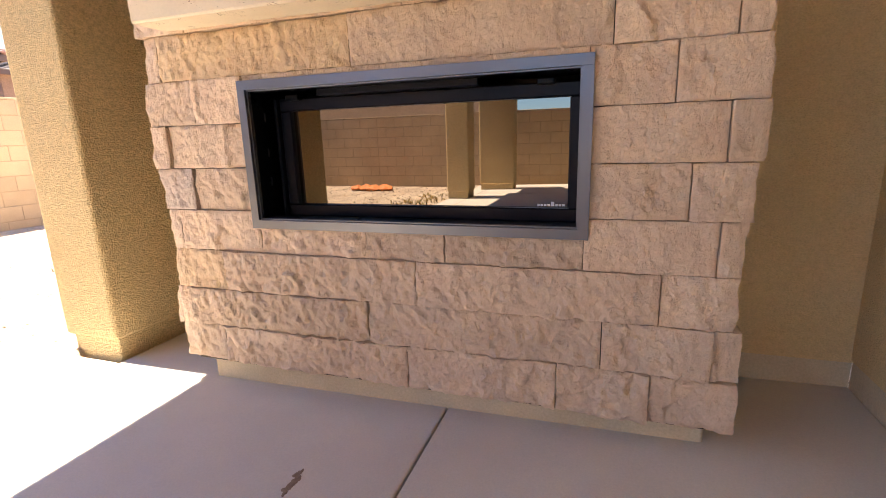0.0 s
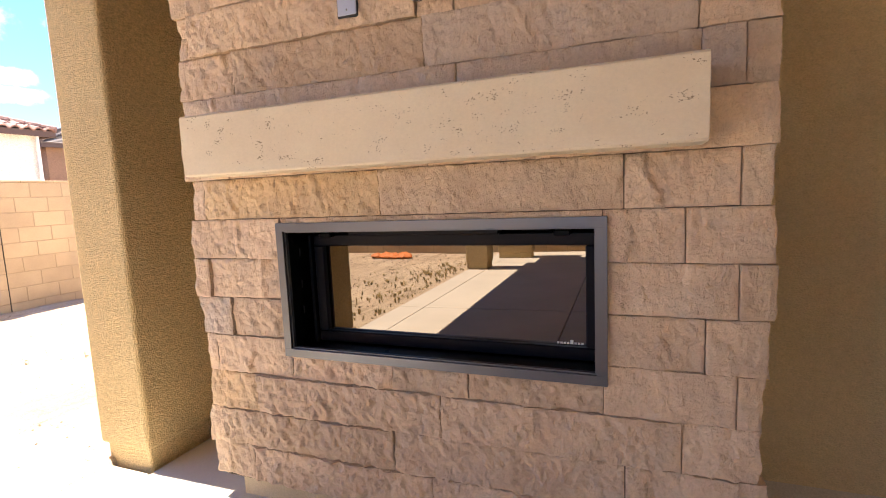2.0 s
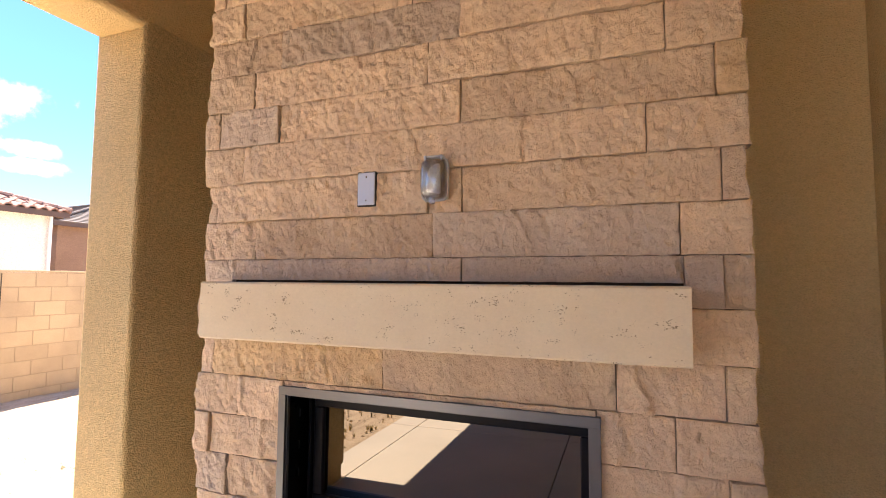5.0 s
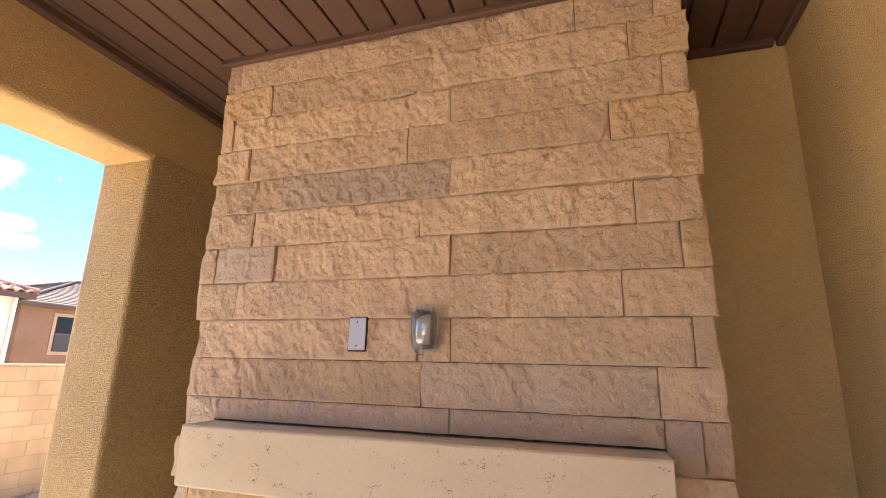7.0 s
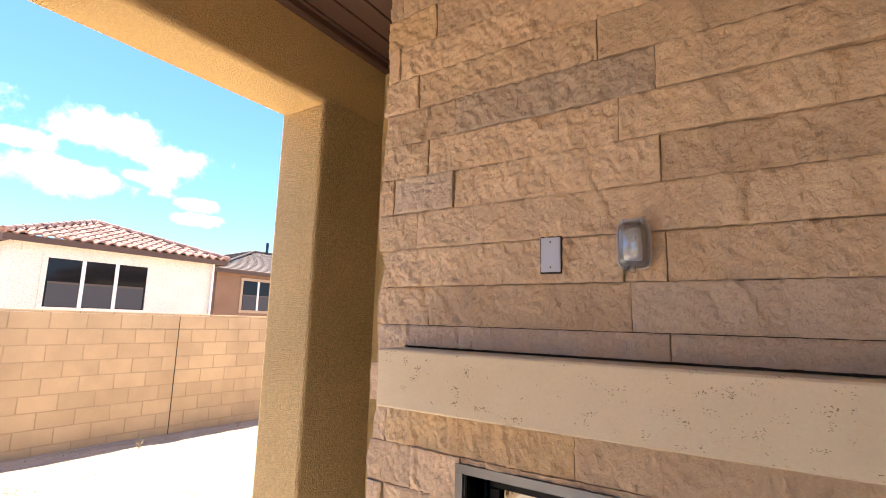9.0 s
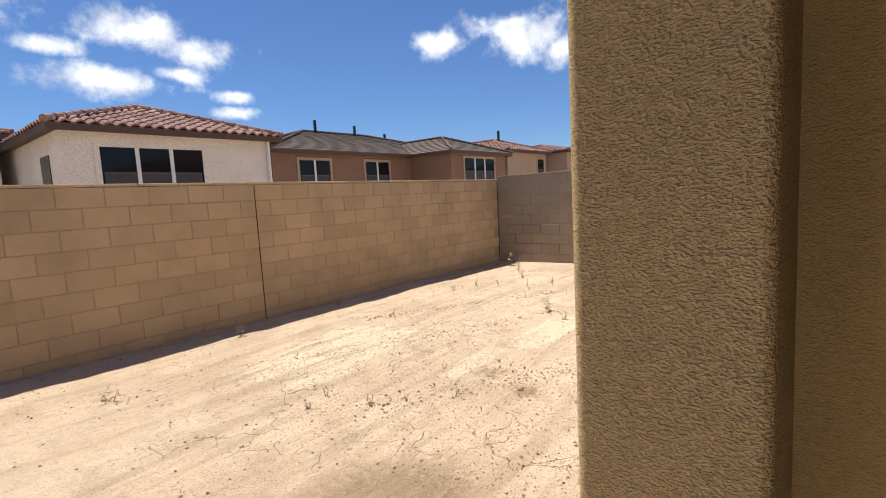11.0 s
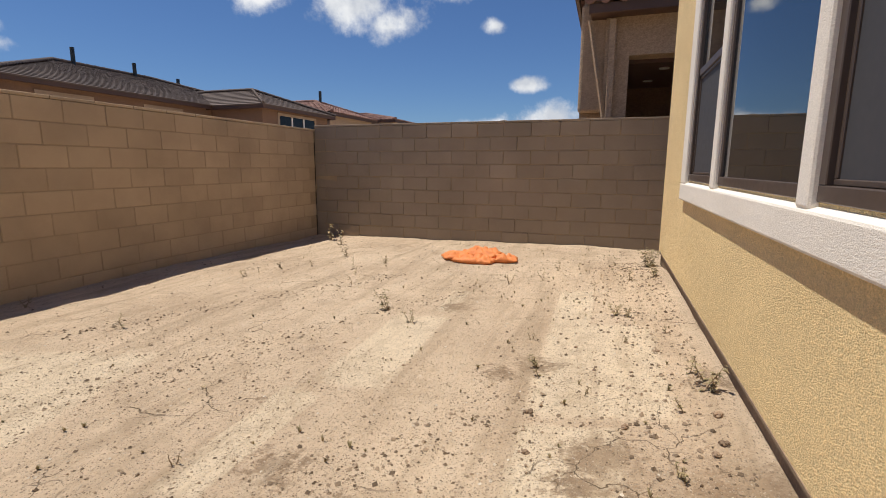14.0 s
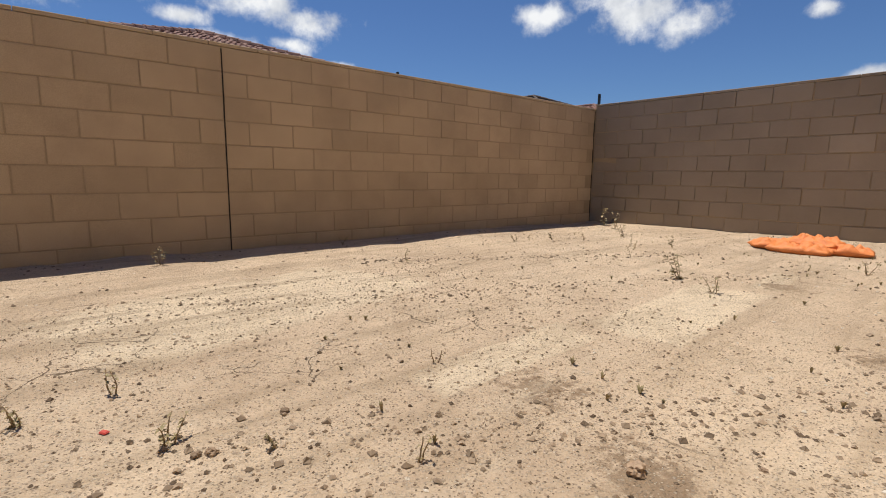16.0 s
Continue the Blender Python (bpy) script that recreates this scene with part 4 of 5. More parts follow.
# ---- neighbouring houses ----
def tile_slope(name, a, b, c, d, parent, mat, wave=0.05, width=0.30, course=0.38, step=0.03):
    """A roof slope between the eave a-b and the ridge d-c: columns of tiles in courses, clipped at the hips."""
    a, b, c, d = map(Vector, (a, b, c, d))
    along = (b - a).normalized()
    mid_e, mid_r = (a + b) / 2, (c + d) / 2
    up = d - a
    up = (up - along * up.dot(along))
    height = up.length
    up.normalize()
    out = along.cross(up)
    if out.z < 0:
        out = -out
    sa, sb = (d - a).dot(along), (c - a).dot(along)
    total = (b - a).length
    bm = bmesh.new()
    n = max(1, int(total / width))
    w = total / n
    prof = [(0.0, 0.0), (0.2, 0.75), (0.42, 1.0), (0.64, 0.75), (0.8, 0.1), (1.0, 0.0)] if wave else [(0.0, 0.0), (1.0, 0.0)]
    for i in range(n):
        s = (i + 0.5) * w
        lim = 1.0
        if s < sa and sa > 1e-6:
            lim = min(lim, s / sa)
        if s > sb and total - sb > 1e-6:
            lim = min(lim, (total - s) / (total - sb))
        top = height * lim + 0.12
        v = 0.0
        while v < top:
            v1 = min(v + course, top)
            lo, hi = [], []
            for f, h in prof:
                p = a + along * (i * w + f * w)
                lo.append(bm.verts.new(p + up * v + out * (h * wave + step)))
                hi.append(bm.verts.new(p + up * v1 + out * (h * wave)))
            for k in range(len(prof) - 1):
                bm.faces.new((lo[k], lo[k + 1], hi[k + 1], hi[k]))
            base = [bm.verts.new(q.co - out * (step + 0.02)) for q in lo]
            for k in range(len(prof) - 1):
                bm.faces.new((base[k], base[k + 1], lo[k + 1], lo[k]))
            v = v1
    return tagged(part(name, bm, mat, parent), kind="stuff")


def ridge_caps(name, p, q, parent, mat, r=0.09, length=0.36):
    p, q = Vector(p), Vector(q)
    bm = bmesh.new()
    n = max(1, int((q - p).length / length))
    for i in range(n):
        u, v = p.lerp(q, i / n), p.lerp(q, (i + 1.12) / n)
        tube(bm, u, v, r, r * 0.78, 8)
    return tagged(part(name, bm, mat, parent), kind="stuff")


def hip_roof(h, x0, x1, y0, y1, eave, rise, mat, wave, over=0.35, course=0.38):
    """A hipped roof over a plan, ridge along the longer side."""
    x0, x1, y0, y1 = x0 - over, x1 + over, y0 - over, y1 + over
    half = min(x1 - x0, y1 - y0) / 2
    z1 = eave + rise
    if x1 - x0 >= y1 - y0:
        r0, r1 = (x0 + half, (y0 + y1) / 2, z1), (x1 - half, (y0 + y1) / 2, z1)
        tile_slope("roof_slope", (x1, y0, eave), (x1, y1, eave), r1, r1, h, mat, wave, course=course)
        tile_slope("roof_slope", (x0, y0, eave), (x1, y0, eave), r1, r0, h, mat, wave, course=course)
        tile_slope("roof_slope", (x1, y1, eave), (x0, y1, eave), r0, r1, h, mat, wave, course=course)
        hips = [((x1, y0, eave), r1), ((x1, y1, eave), r1), ((x0, y0, eave), r0), (r0, r1)]
    else:
        r0, r1 = ((x0 + x1) / 2, y0 + half, z1), ((x0 + x1) / 2, y1 - half, z1)
        tile_slope("roof_slope", (x1, y0, eave), (x1, y1, eave), r1, r0, h, mat, wave, course=course)
        tile_slope("roof_slope", (x0, y0, eave), (x1, y0, eave), r0, r0, h, mat, wave, course=course)
        tile_slope("roof_slope", (x0, y1, eave), (x1, y1, eave), r1, r1, h, mat, wave, course=course)
        hips = [((x1, y0, eave), r0), ((x1, y1, eave), r1), ((x0, y0, eave), r0), (r0, r1)]
    for p, q in hips:
        ridge_caps("ridge_capping", Vector(p) + Vector((0, 0, 0.07)), Vector(q) + Vector((0, 0, 0.07)), h, mat, 0.1 if wave else 0.07)
    part("fascia", frame_xy(x0 + 0.02, x1 - 0.02, y0 + 0.02, y1 - 0.02, eave - 0.17, eave + 0.01, 0.06), M_FASCIA, h)
    part("soffit", box(x0 + 0.08, y0 + 0.08, eave - 0.1, x1 - 0.08, y1 - 0.08, eave - 0.06), M_FASCIA, h)


def frame_xy(x0, x1, y0, y1, z0, z1, w):
    bm = bmesh.new()
    add_box(bm, x0, y0, z0, x1, y0 + w, z1)
    add_box(bm, x0, y1 - w, z0, x1, y1, z1)
    add_box(bm, x0, y0 + w, z0, x0 + w, y1 - w, z1)
    add_box(bm, x1 - w, y0 + w, z0, x1, y1 - w, z1)
    return bm


def far_window(h, x, y0, y1, z0, z1, panes, trim_mat, frame_mat=None, trim=0.13):
    """A window on a wall that faces +x: trim, mullions and dark panes, set in a little."""
    frame_mat = frame_mat or M_WHITE_PLASTIC
    bm = bmesh.new()
    add_box(bm, x - 0.02, y0 - trim, z0 - trim, x + 0.04, y1 + trim, z0)
    add_box(bm, x - 0.02, y0 - trim, z1, x + 0.04, y1 + trim, z1 + trim)
    add_box(bm, x - 0.02, y0 - trim, z0, x + 0.04, y0, z1)
    add_box(bm, x - 0.02, y1, z0, x + 0.04, y1 + trim, z1)
    w = part("window", bm, trim_mat, h)
    step = (y1 - y0) / panes
    for i in range(panes):
        a, b = y0 + i * step, y0 + (i + 1) * step
        if i:
            part("mullion", box(x - 0.02, a - 0.05, z0, x + 0.03, a + 0.05, z1), frame_mat, w)
        part("pane", box(x - 0.03, a + (0.05 if i else 0.0), z0, x + 0.006, b - (0.05 if i < panes - 1 else 0.0), z1), M_FARGLASS, w)
        part("sash_bar", box(x + 0.004, a + 0.06, (z0 + z1) / 2 - 0.03, x + 0.016, b - 0.06, (z0 + z1) / 2 + 0.03), M_BRONZE, w)
        part("screen", box(x + 0.0055, a + 0.06, z0 + 0.02, x + 0.012, b - 0.06, (z0 + z1) / 2 - 0.03), M_SCREEN, w)


def house_body(name, label, x0, x1, y0, y1, top, mat):
    h = thing(name, label, "house")
    part("wall", box(x0, y0, -0.3, x1, y1, top), mat, h)
    return h


white = house_body("white_house", "white stucco house with a weathered red barrel-tile hip roof", -25.0, -15.5, 2.72, 8.45, 3.62, M_STUCCO_WHITE)
hip_roof(white, -25.0, -15.5, 2.72, 8.45, 3.64, 1.10, M_TILE_RED, 0.08)
far_window(white, -15.5, 3.52, 6.18, 1.75, 3.13, 3, M_STUCCO_WHITE)
part("side_window", box(-17.6, 2.70, 1.9, -16.7, 2.73, 3.0), M_FARGLASS, white)
part("wall_band", box(-15.52, 2.9, 3.26, -15.46, 7.0, 3.60), M_STUCCO_WHITE, white)
part("downspout", tube(bmesh.new(), (-15.42, 8.38, 0), (-15.42, 8.38, 3.5), 0.05), M_WHITE_PLASTIC, white)

wing = house_body("white_house_wing", "white stucco house wing with a red tile roof", -30.0, -20.5, -8.0, 2.3, 3.9, M_STUCCO_WHITE)
hip_roof(wing, -30.0, -20.5, -8.0, 2.3, 3.95, 1.6, M_TILE_RED, 0.08)

brown = house_body("brown_house", "brown stucco house with a flat grey-brown tile hip roof", -31.0, -19.4, 10.95, 27.5, 3.72, M_STUCCO_BROWN)
hip_roof(brown, -31.0, -19.4, 10.95, 27.5, 3.78, 1.85, M_TILE_GREY, 0.0, course=0.33)
far_window(brown, -19.4, 12.30, 14.00, 1.95, 3.34, 2, M_STUCCO_TAN)
far_window(brown, -19.4, 16.28, 17.95, 1.95, 3.34, 2, M_STUCCO_TAN)
part("wing_wall", box(-19.5, 19.75, -0.3, -16.5, 25.2, 3.70), M_STUCCO_BROWN, brown)
hip_roof(brown, -25.0, -16.5, 19.75, 25.2, 3.76, 1.12, M_TILE_GREY, 0.0, course=0.33)
far_window(brown, -16.5, 20.95, 23.9, 1.95, 3.40, 3, M_STUCCO_TAN)
for y, z in ((17.6, 6.35), (20.7, 6.25), (23.4, 5.9)):
    part("vent_pipe", tube(bmesh.new(), (-25.1, y, 5.3), (-25.1, y, z), 0.09, n=8), M_PIPE, brown)

tan_a = house_body("tan_house", "tan stucco house with a red barrel-tile hip roof", -27.0, -17.0, 26.3, 31.6, 4.05, M_STUCCO_TAN)
hip_roof(tan_a, -27.0, -17.0, 26.3, 31.6, 4.1, 1.0, M_TILE_RED, 0.06)
far_window(tan_a, -17.0, 30.3, 31.2, 2.2, 3.6, 1, M_STUCCO_TAN)
part("vent_pipe", tube(bmesh.new(), (-19.0, 28.5, 4.6), (-19.0, 28.5, 5.7), 0.09, n=8), M_PIPE, tan_a)
tan_b = house_body("tan_house", "tan stucco house with a red barrel-tile hip roof", -25.0, -16.0, 33.0, 43.4, 4.15, M_STUCCO_TAN)
hip_roof(tan_b, -25.0, -16.0, 33.0, 43.4, 4.25, 0.95, M_TILE_RED, 0.06)
far_window(tan_b, -16.0, 34.7, 37.0, 2.7, 3.75, 1, M_STUCCO_TAN)
far_window(tan_b, -16.0, 39.7, 42.4, 2.9, 3.95, 1, M_STUCCO_TAN)
far_b = house_body("far_house", "tan stucco house with a grey tile roof, further off", -14.1, -6.5, 40.0, 50.0, 3.75, M_STUCCO_TAN)
hip_roof(far_b, -14.1, -6.5, 40.0, 50.0, 3.85, 1.1, M_TILE_GREY, 0.0)
part("window", box(-12.8, 39.96, 2.9, -10.2, 40.01, 3.4), M_FARGLASS, far_b)
far_c = house_body("far_house", "tan stucco house with a brown tile roof, further off", -6.0, 2.5, 43.0, 52.0, 3.6, M_STUCCO_TAN)
hip_roof(far_c, -6.0, 2.5, 43.0, 52.0, 3.7, 1.2, M_TILE_GREY, 0.0)
far_d = house_body("small_house", "white stucco house end behind the wall", -3.4, -2.2, 24.0, 30.0, 2.7, M_STUCCO_WHITE)
hip_roof(far_d, -3.4, -2.2, 24.0, 30.0, 2.8, 0.35, M_TILE_GREY, 0.0, over=0.2)
south_house = house_body("south_house", "tan stucco house with a red tile roof behind the wall", -10.0, -3.6, -26.0, -16.0, 3.3, M_STUCCO_TAN)
hip_roof(south_house, -10.0, -3.6, -26.0, -16.0, 3.4, 1.3, M_TILE_RED, 0.06)
for x in (-2.6, -2.0):
    part("vent_pipe", tube(bmesh.new(), (x - 2.0, -18.0, 3.2), (x - 2.0, -18.0, 4.4), 0.07, n=8), M_PIPE, south_house)


def build_neighbour():
    """The next house behind the end wall: open covered patio under a red tile eave."""
    h = thing("neighbour_house", "taupe stucco house, covered patio, red tile eaves behind the wall", "house")
    yf = 9.7
    st = M_STUCCO_TAN
    part("wall", box(-2.0, yf + 0.35, -0.3, -1.62, yf + 7, 3.75), st, h)
    part("bay", box(-2.02, yf + 0.1, 1.98, -1.60, yf + 0.36, 3.72, bevel=0.05, seg=3), st, h)
    part("pier", box(-1.62, yf + 0.02, -0.3, -1.235, yf + 0.36, 3.45), st, h)
    part("lintel", box(-1.235, yf + 0.02, 2.85, 4.0, yf + 0.36, 3.45), st, h)
    part("pier", box(-0.49, yf + 0.02, -0.3, 4.0, yf + 0.36, 2.85), st, h)
    part("patio_ceiling", box(-1.235, yf + 0.37, 2.78, 4.0, yf + 4, 2.84), M_PLANK, h)
    part("patio_back_wall", box(-1.6, yf + 3.2, -0.3, 4.0, yf + 3.4, 2.8), M_STUCCO_BROWN, h)
    part("patio_door", box(-1.1, yf + 3.15, 0.0, 0.9, yf + 3.22, 2.1), M_WINGLASS, h)
    for x, y in ((-0.62, yf + 0.9), (-0.80, yf + 2.2)):
        part("ceiling_lamp", tube(bmesh.new(), (x, y, 2.765), (x, y, 2.785), 0.09, n=16), M_LAMP_ON, h, "white recessed lamp, unlit")
    part("post", box(-1.56, yf - 0.14, -0.2, -1.46, yf - 0.04, 3.40, bevel=0.008), st, h, "square timber post")
    bm = bmesh.new()
    tube(bm, (-1.88, yf - 0.02, 3.42), (-1.56, yf - 0.08, 1.70), 0.034, n=4)
    part("brace", bm, st, h, "slanting timber brace")
    part("lower_fascia", box(-1.88, yf - 0.42, 3.42, 4.0, yf - 0.36, 3.56), M_FASCIA, h)
    part("lower_soffit", box(-1.86, yf - 0.36, 3.45, 4.0, yf + 0.36, 3.50), M_FASCIA, h)
    tile_slope("lower_roof", (-1.9, yf - 0.46, 3.56), (4.0, yf - 0.46, 3.56), (4.0, yf + 0.36, 3.86), (-1.9, yf + 0.36, 3.86), h, M_TILE_RED, 0.05, 0.27)
    ridge_caps("verge_capping", (-1.88, yf - 0.46, 3.64), (-1.88, yf + 0.36, 3.94), h, M_TILE_RED, 0.09)
    part("upper_wall", box(-2.0, yf + 0.36, 3.44, 4.0, yf + 7, 4.02), st, h)
    part("upper_fascia", box(-2.16, yf + 0.1, 3.92, 4.0, yf + 0.15, 4.05), M_FASCIA, h)
    part("side_fascia", box(-2.16, yf + 0.15, 3.92, -2.11, yf + 7, 4.05), M_FASCIA, h)
    tile_slope("upper_roof", (-2.2, yf + 0.06, 4.05), (4.0, yf + 0.06, 4.05), (4.0, yf + 3.5, 5.1), (1.2, yf + 3.5, 5.1), h, M_TILE_RED, 0.05, 0.27)
    tile_slope("side_roof", (-2.2, yf + 0.06, 4.05), (-2.2, yf + 7, 4.05), (1.2, yf + 3.6, 5.1), (1.2, yf + 3.5, 5.1), h, M_TILE_RED, 0.05, 0.27)
    ridge_caps("hip_capping", (-2.2, yf + 0.06, 4.12), (1.2, yf + 3.5, 5.18), h, M_TILE_RED, 0.09)


build_neighbour()

# ---- sandbags ----
def sandbag(l, w, h, seed):
    bm = bmesh.new()
    nu, nv = 28, 16
    for side in (1, -1):
        g = []
        for j in range(nv + 1):
            row = []
            for i in range(nu + 1):
                u, v = i / nu * 2 - 1, j / nv * 2 - 1
                fat = max(0.0, (1 - abs(u) ** 3.2) * (1 - abs(v) ** 2.6)) ** 0.55
                pinch = 1 - 0.22 * abs(u) ** 4
                x, y = u * l / 2, v * w / 2 * pinch
                z = h * fat * (0.5 if side > 0 else 0.45) * side
                if side > 0:
                    z += fat * h * (0.45 * noise.noise((u * 2.2 + seed, v * 2.2, 1)) - 0.55 * max(0.0, 0.5 - 3 * abs(noise.noise((u * 2.6 + seed, v * 2.2 + u, 3)))) + 0.4 * noise.noise((u * 5 + v * 3 + seed, v * 4, 6)))
                x += 0.012 * noise.noise((v * 3, seed, 5.0))
                y += 0.015 * noise.noise((u * 3, seed, 8.0))
                row.append(bm.verts.new((x, y, z)))
            g.append(row)
        for j in range(nv):
            for i in range(nu):
                q = (g[j][i], g[j][i + 1], g[j + 1][i + 1], g[j + 1][i])
                bm.faces.new(q if side > 0 else q[::-1])
    bmesh.ops.remove_doubles(bm, verts=bm.verts[:], dist=0.0008)
    return bm


for i, (x, y, dz, turn, l, w, tip) in enumerate(((-3.13, 6.56, 0.03, 30, 0.46, 0.30, 0), (-2.92, 6.40, 0.035, -6, 0.50, 0.28, 0), (-2.62, 6.54, 0.035, 8, 0.40, 0.27, 0),
                                                 (-2.98, 6.80, 0.04, 62, 0.46, 0.32, 0), (-2.87, 6.62, 0.088, -20, 0.46, 0.28, 6))):
    b = part("sandbag", sandbag(l, w, 0.105, i * 3.1), M_BAG, smooth=True)
    b.matrix_basis = pose(x, y, ground_z(x, y) + dz, tip, 0, turn)
    tagged(b, "orange woven sandbag lying slumped on the dirt", "sandbag", group="sandbags by the end wall")
for i, (x, y, turn) in enumerate(((-3.0, -7.2, 10), (-2.75, -7.3, 60), (-3.25, -7.3, -30))):
    b = part("sandbag", sandbag(0.5, 0.3, 0.1, 20 + i * 2.3), M_BAG, smooth=True)
    b.matrix_basis = pose(x, y, ground_z(x, y) + 0.035, 0, 0, turn)
    tagged(b, "orange woven sandbag lying slumped on the dirt", "sandbag", group="sandbags by the patio end")

# ---- stones and weeds ----
def clod(r, seed, flat=0.65):
    bm = bmesh.new()
    bmesh.ops.create_icosphere(bm, subdivisions=3, radius=r)
    for v in bm.verts:
        n = v.co.normalized()
        k = 1 + 0.5 * noise.noise((n.x * 1.9 + seed, n.y * 1.9, n.z * 1.9)) + 0.3 * noise.noise((n.x * 5 + seed, n.y * 5, n.z * 5))
        v.co = Vector((n.x * r * k, n.y * r * k * 0.8, n.z * r * k * flat))
    return bm


for i, (x, y, r) in enumerate((x, y, r * 0.4) for x, y, r in ((-0.99, 2.77, 0.045), (-2.847, 1.39, 0.035), (-2.86, 1.36, 0.03), (-2.924, 1.593, 0.02), (-2.80, 1.79, 0.02), (-1.564, 2.274, 0.055),
                               (-1.03, 2.70, 0.04), (-1.54, 1.916, 0.04), (-1.746, 2.941, 0.035), (-1.331, 2.868, 0.045), (-0.98, 2.316, 0.06), (-2.008, 2.284, 0.02),
                               (-2.494, 3.27, 0.022), (-1.58, 3.81, 0.03), (-2.18, 2.06, 0.06), (-1.70, 2.63, 0.04), (-1.13, 3.77, 0.03), (-1.73, 2.95, 0.035), (-2.94, 1.60, 0.035), (-1.02, 2.25, 0.05), (-0.97, 3.0, 0.05))):
    c = part("dirt_clod", clod(r, i * 4.7), M_ROCK)
    c.matrix_basis = pose(x, y, ground_z(x, y) + r * 0.3, 0, 0, i * 47)
    tagged(c, "brown clod of dry earth on the bare ground", "clod", group="clods in the yard")


def weed(h, leaves, seed, dry):
    """A dry sprig: bent stems with small folded leaves."""
    rng = random.Random(seed)
    stem, leaf = bmesh.new(), bmesh.new()
    for s in range(rng.randint(1, 3)):
        p, d = Vector((rng.uniform(-0.01, 0.01), rng.uniform(-0.01, 0.01), -0.01)), Vector((rng.uniform(-0.5, 0.5), rng.uniform(-0.5, 0.5), 1)).normalized()
        n = 5
        for k in range(n):
            q = p + d * h / n
            tube(stem, p, q, 0.0028 * (1 - 0.12 * k), 0.0028 * (1 - 0.12 * (k + 1)), 5)
            for _ in range(max(1, leaves // n)):
                a = rng.uniform(0, 6.28)
                o = Vector((math.cos(a), math.sin(a), rng.uniform(-0.2, 0.6))).normalized()
                L = h * rng.uniform(0.13, 0.26)
                side = o.cross(Vector((0, 0, 1))).normalized() * L * 0.27
                m = p.lerp(q, rng.random())
                v = [leaf.verts.new(c) for c in (m, m + o * L * 0.5 + side + Vector((0, 0, 0.002)), m + o * L - Vector((0, 0, L * 0.25)), m + o * L * 0.5 - side + Vector((0, 0, 0.002)))]
                mid = leaf.verts.new(m + o * L * 0.5 - Vector((0, 0, L * 0.08)))
                for t in range(4):
                    leaf.faces.new((v[t], v[(t + 1) % 4], mid))
            p = q
            d = (d + Vector((rng.uniform(-0.3, 0.3), rng.uniform(-0.3, 0.3), 0))).normalized()
    return stem, leaf


WEEDS = [(-0.98, 3.26, 0.16, 26), (-4.65, 3.27, 0.14, 10), (-2.746, 3.985, 0.11, 14), (-3.034, 4.217, 0.18, 16), (-1.354, 4.458, 0.12, 22), (-1.743, 3.358, 0.12, 14),
         (-1.0, 6.45, 0.22, 30), (-2.96, 1.327, 0.08, 16), (-3.37, 1.26, 0.09, 12), (-2.948, 2.136, 0.06, 6), (-2.513, 1.728, 0.07, 4), (-3.76, 4.94, 0.12, 14), (-4.84, 0.24, 0.15, 16),
         (-4.78, 0.30, 0.13, 14), (-3.29, 1.05, 0.07, 18), (-4.1, 5.6, 0.14, 10), (-4.6, 6.3, 0.16, 12), (-3.9, 6.0, 0.12, 10), (-1.2, 5.6, 0.14, 16), (-1.5, 5.2, 0.10, 12),
         (-2.0, 5.6, 0.14, 6), (-2.3, 5.4, 0.12, 6), (-1.9, 6.1, 0.12, 8), (-5.2, 7.2, 0.25, 12), (-5.6, 7.6, 0.3, 12), (-4.9, 5.0, 0.1, 10), (-5.6, 1.8, 0.15, 12), (-5.9, 3.4, 0.12, 12), (-0.96, 3.36, 0.15, 20), (-1.02, 3.46, 0.12, 16), (-0.95, 3.24, 0.10, 16),
         (-0.94, 6.58, 0.2, 36), (-0.98, 5.77, 0.15, 24), (-1.33, 4.52, 0.09, 24), (-1.27, 4.42, 0.08, 20), (-1.16, 2.53, 0.06, 26), (-1.09, 3.02, 0.08, 20), (-1.87, 3.91, 0.06, 12),
         (-1.49, 3.16, 0.05, 12), (-1.77, 3.48, 0.09, 20), (-3.94, 5.33, 0.11, 20), (-4.8, 5.26, 0.09, 20), (-4.95, 4.86, 0.09, 24), (-4.61, 5.54, 0.10, 20),
         (-2.77, 1.51, 0.05, 20), (-1.3, 3.9, 0.05, 12), (-1.05, 4.1, 0.06, 16), (-1.2, 2.2, 0.05, 14)]
for i, (x, y, h, n) in enumerate(WEEDS):
    st, lf = weed(h, n, i + 3, i)
    w = tagged(empty("weed", x, y, ground_z(x, y)), "small dry green weed rooted in the dirt", "weed", group="weeds in the yard")
    part("stem", st, M_STEM, w)
    part("leaves", lf, M_WEED, w)


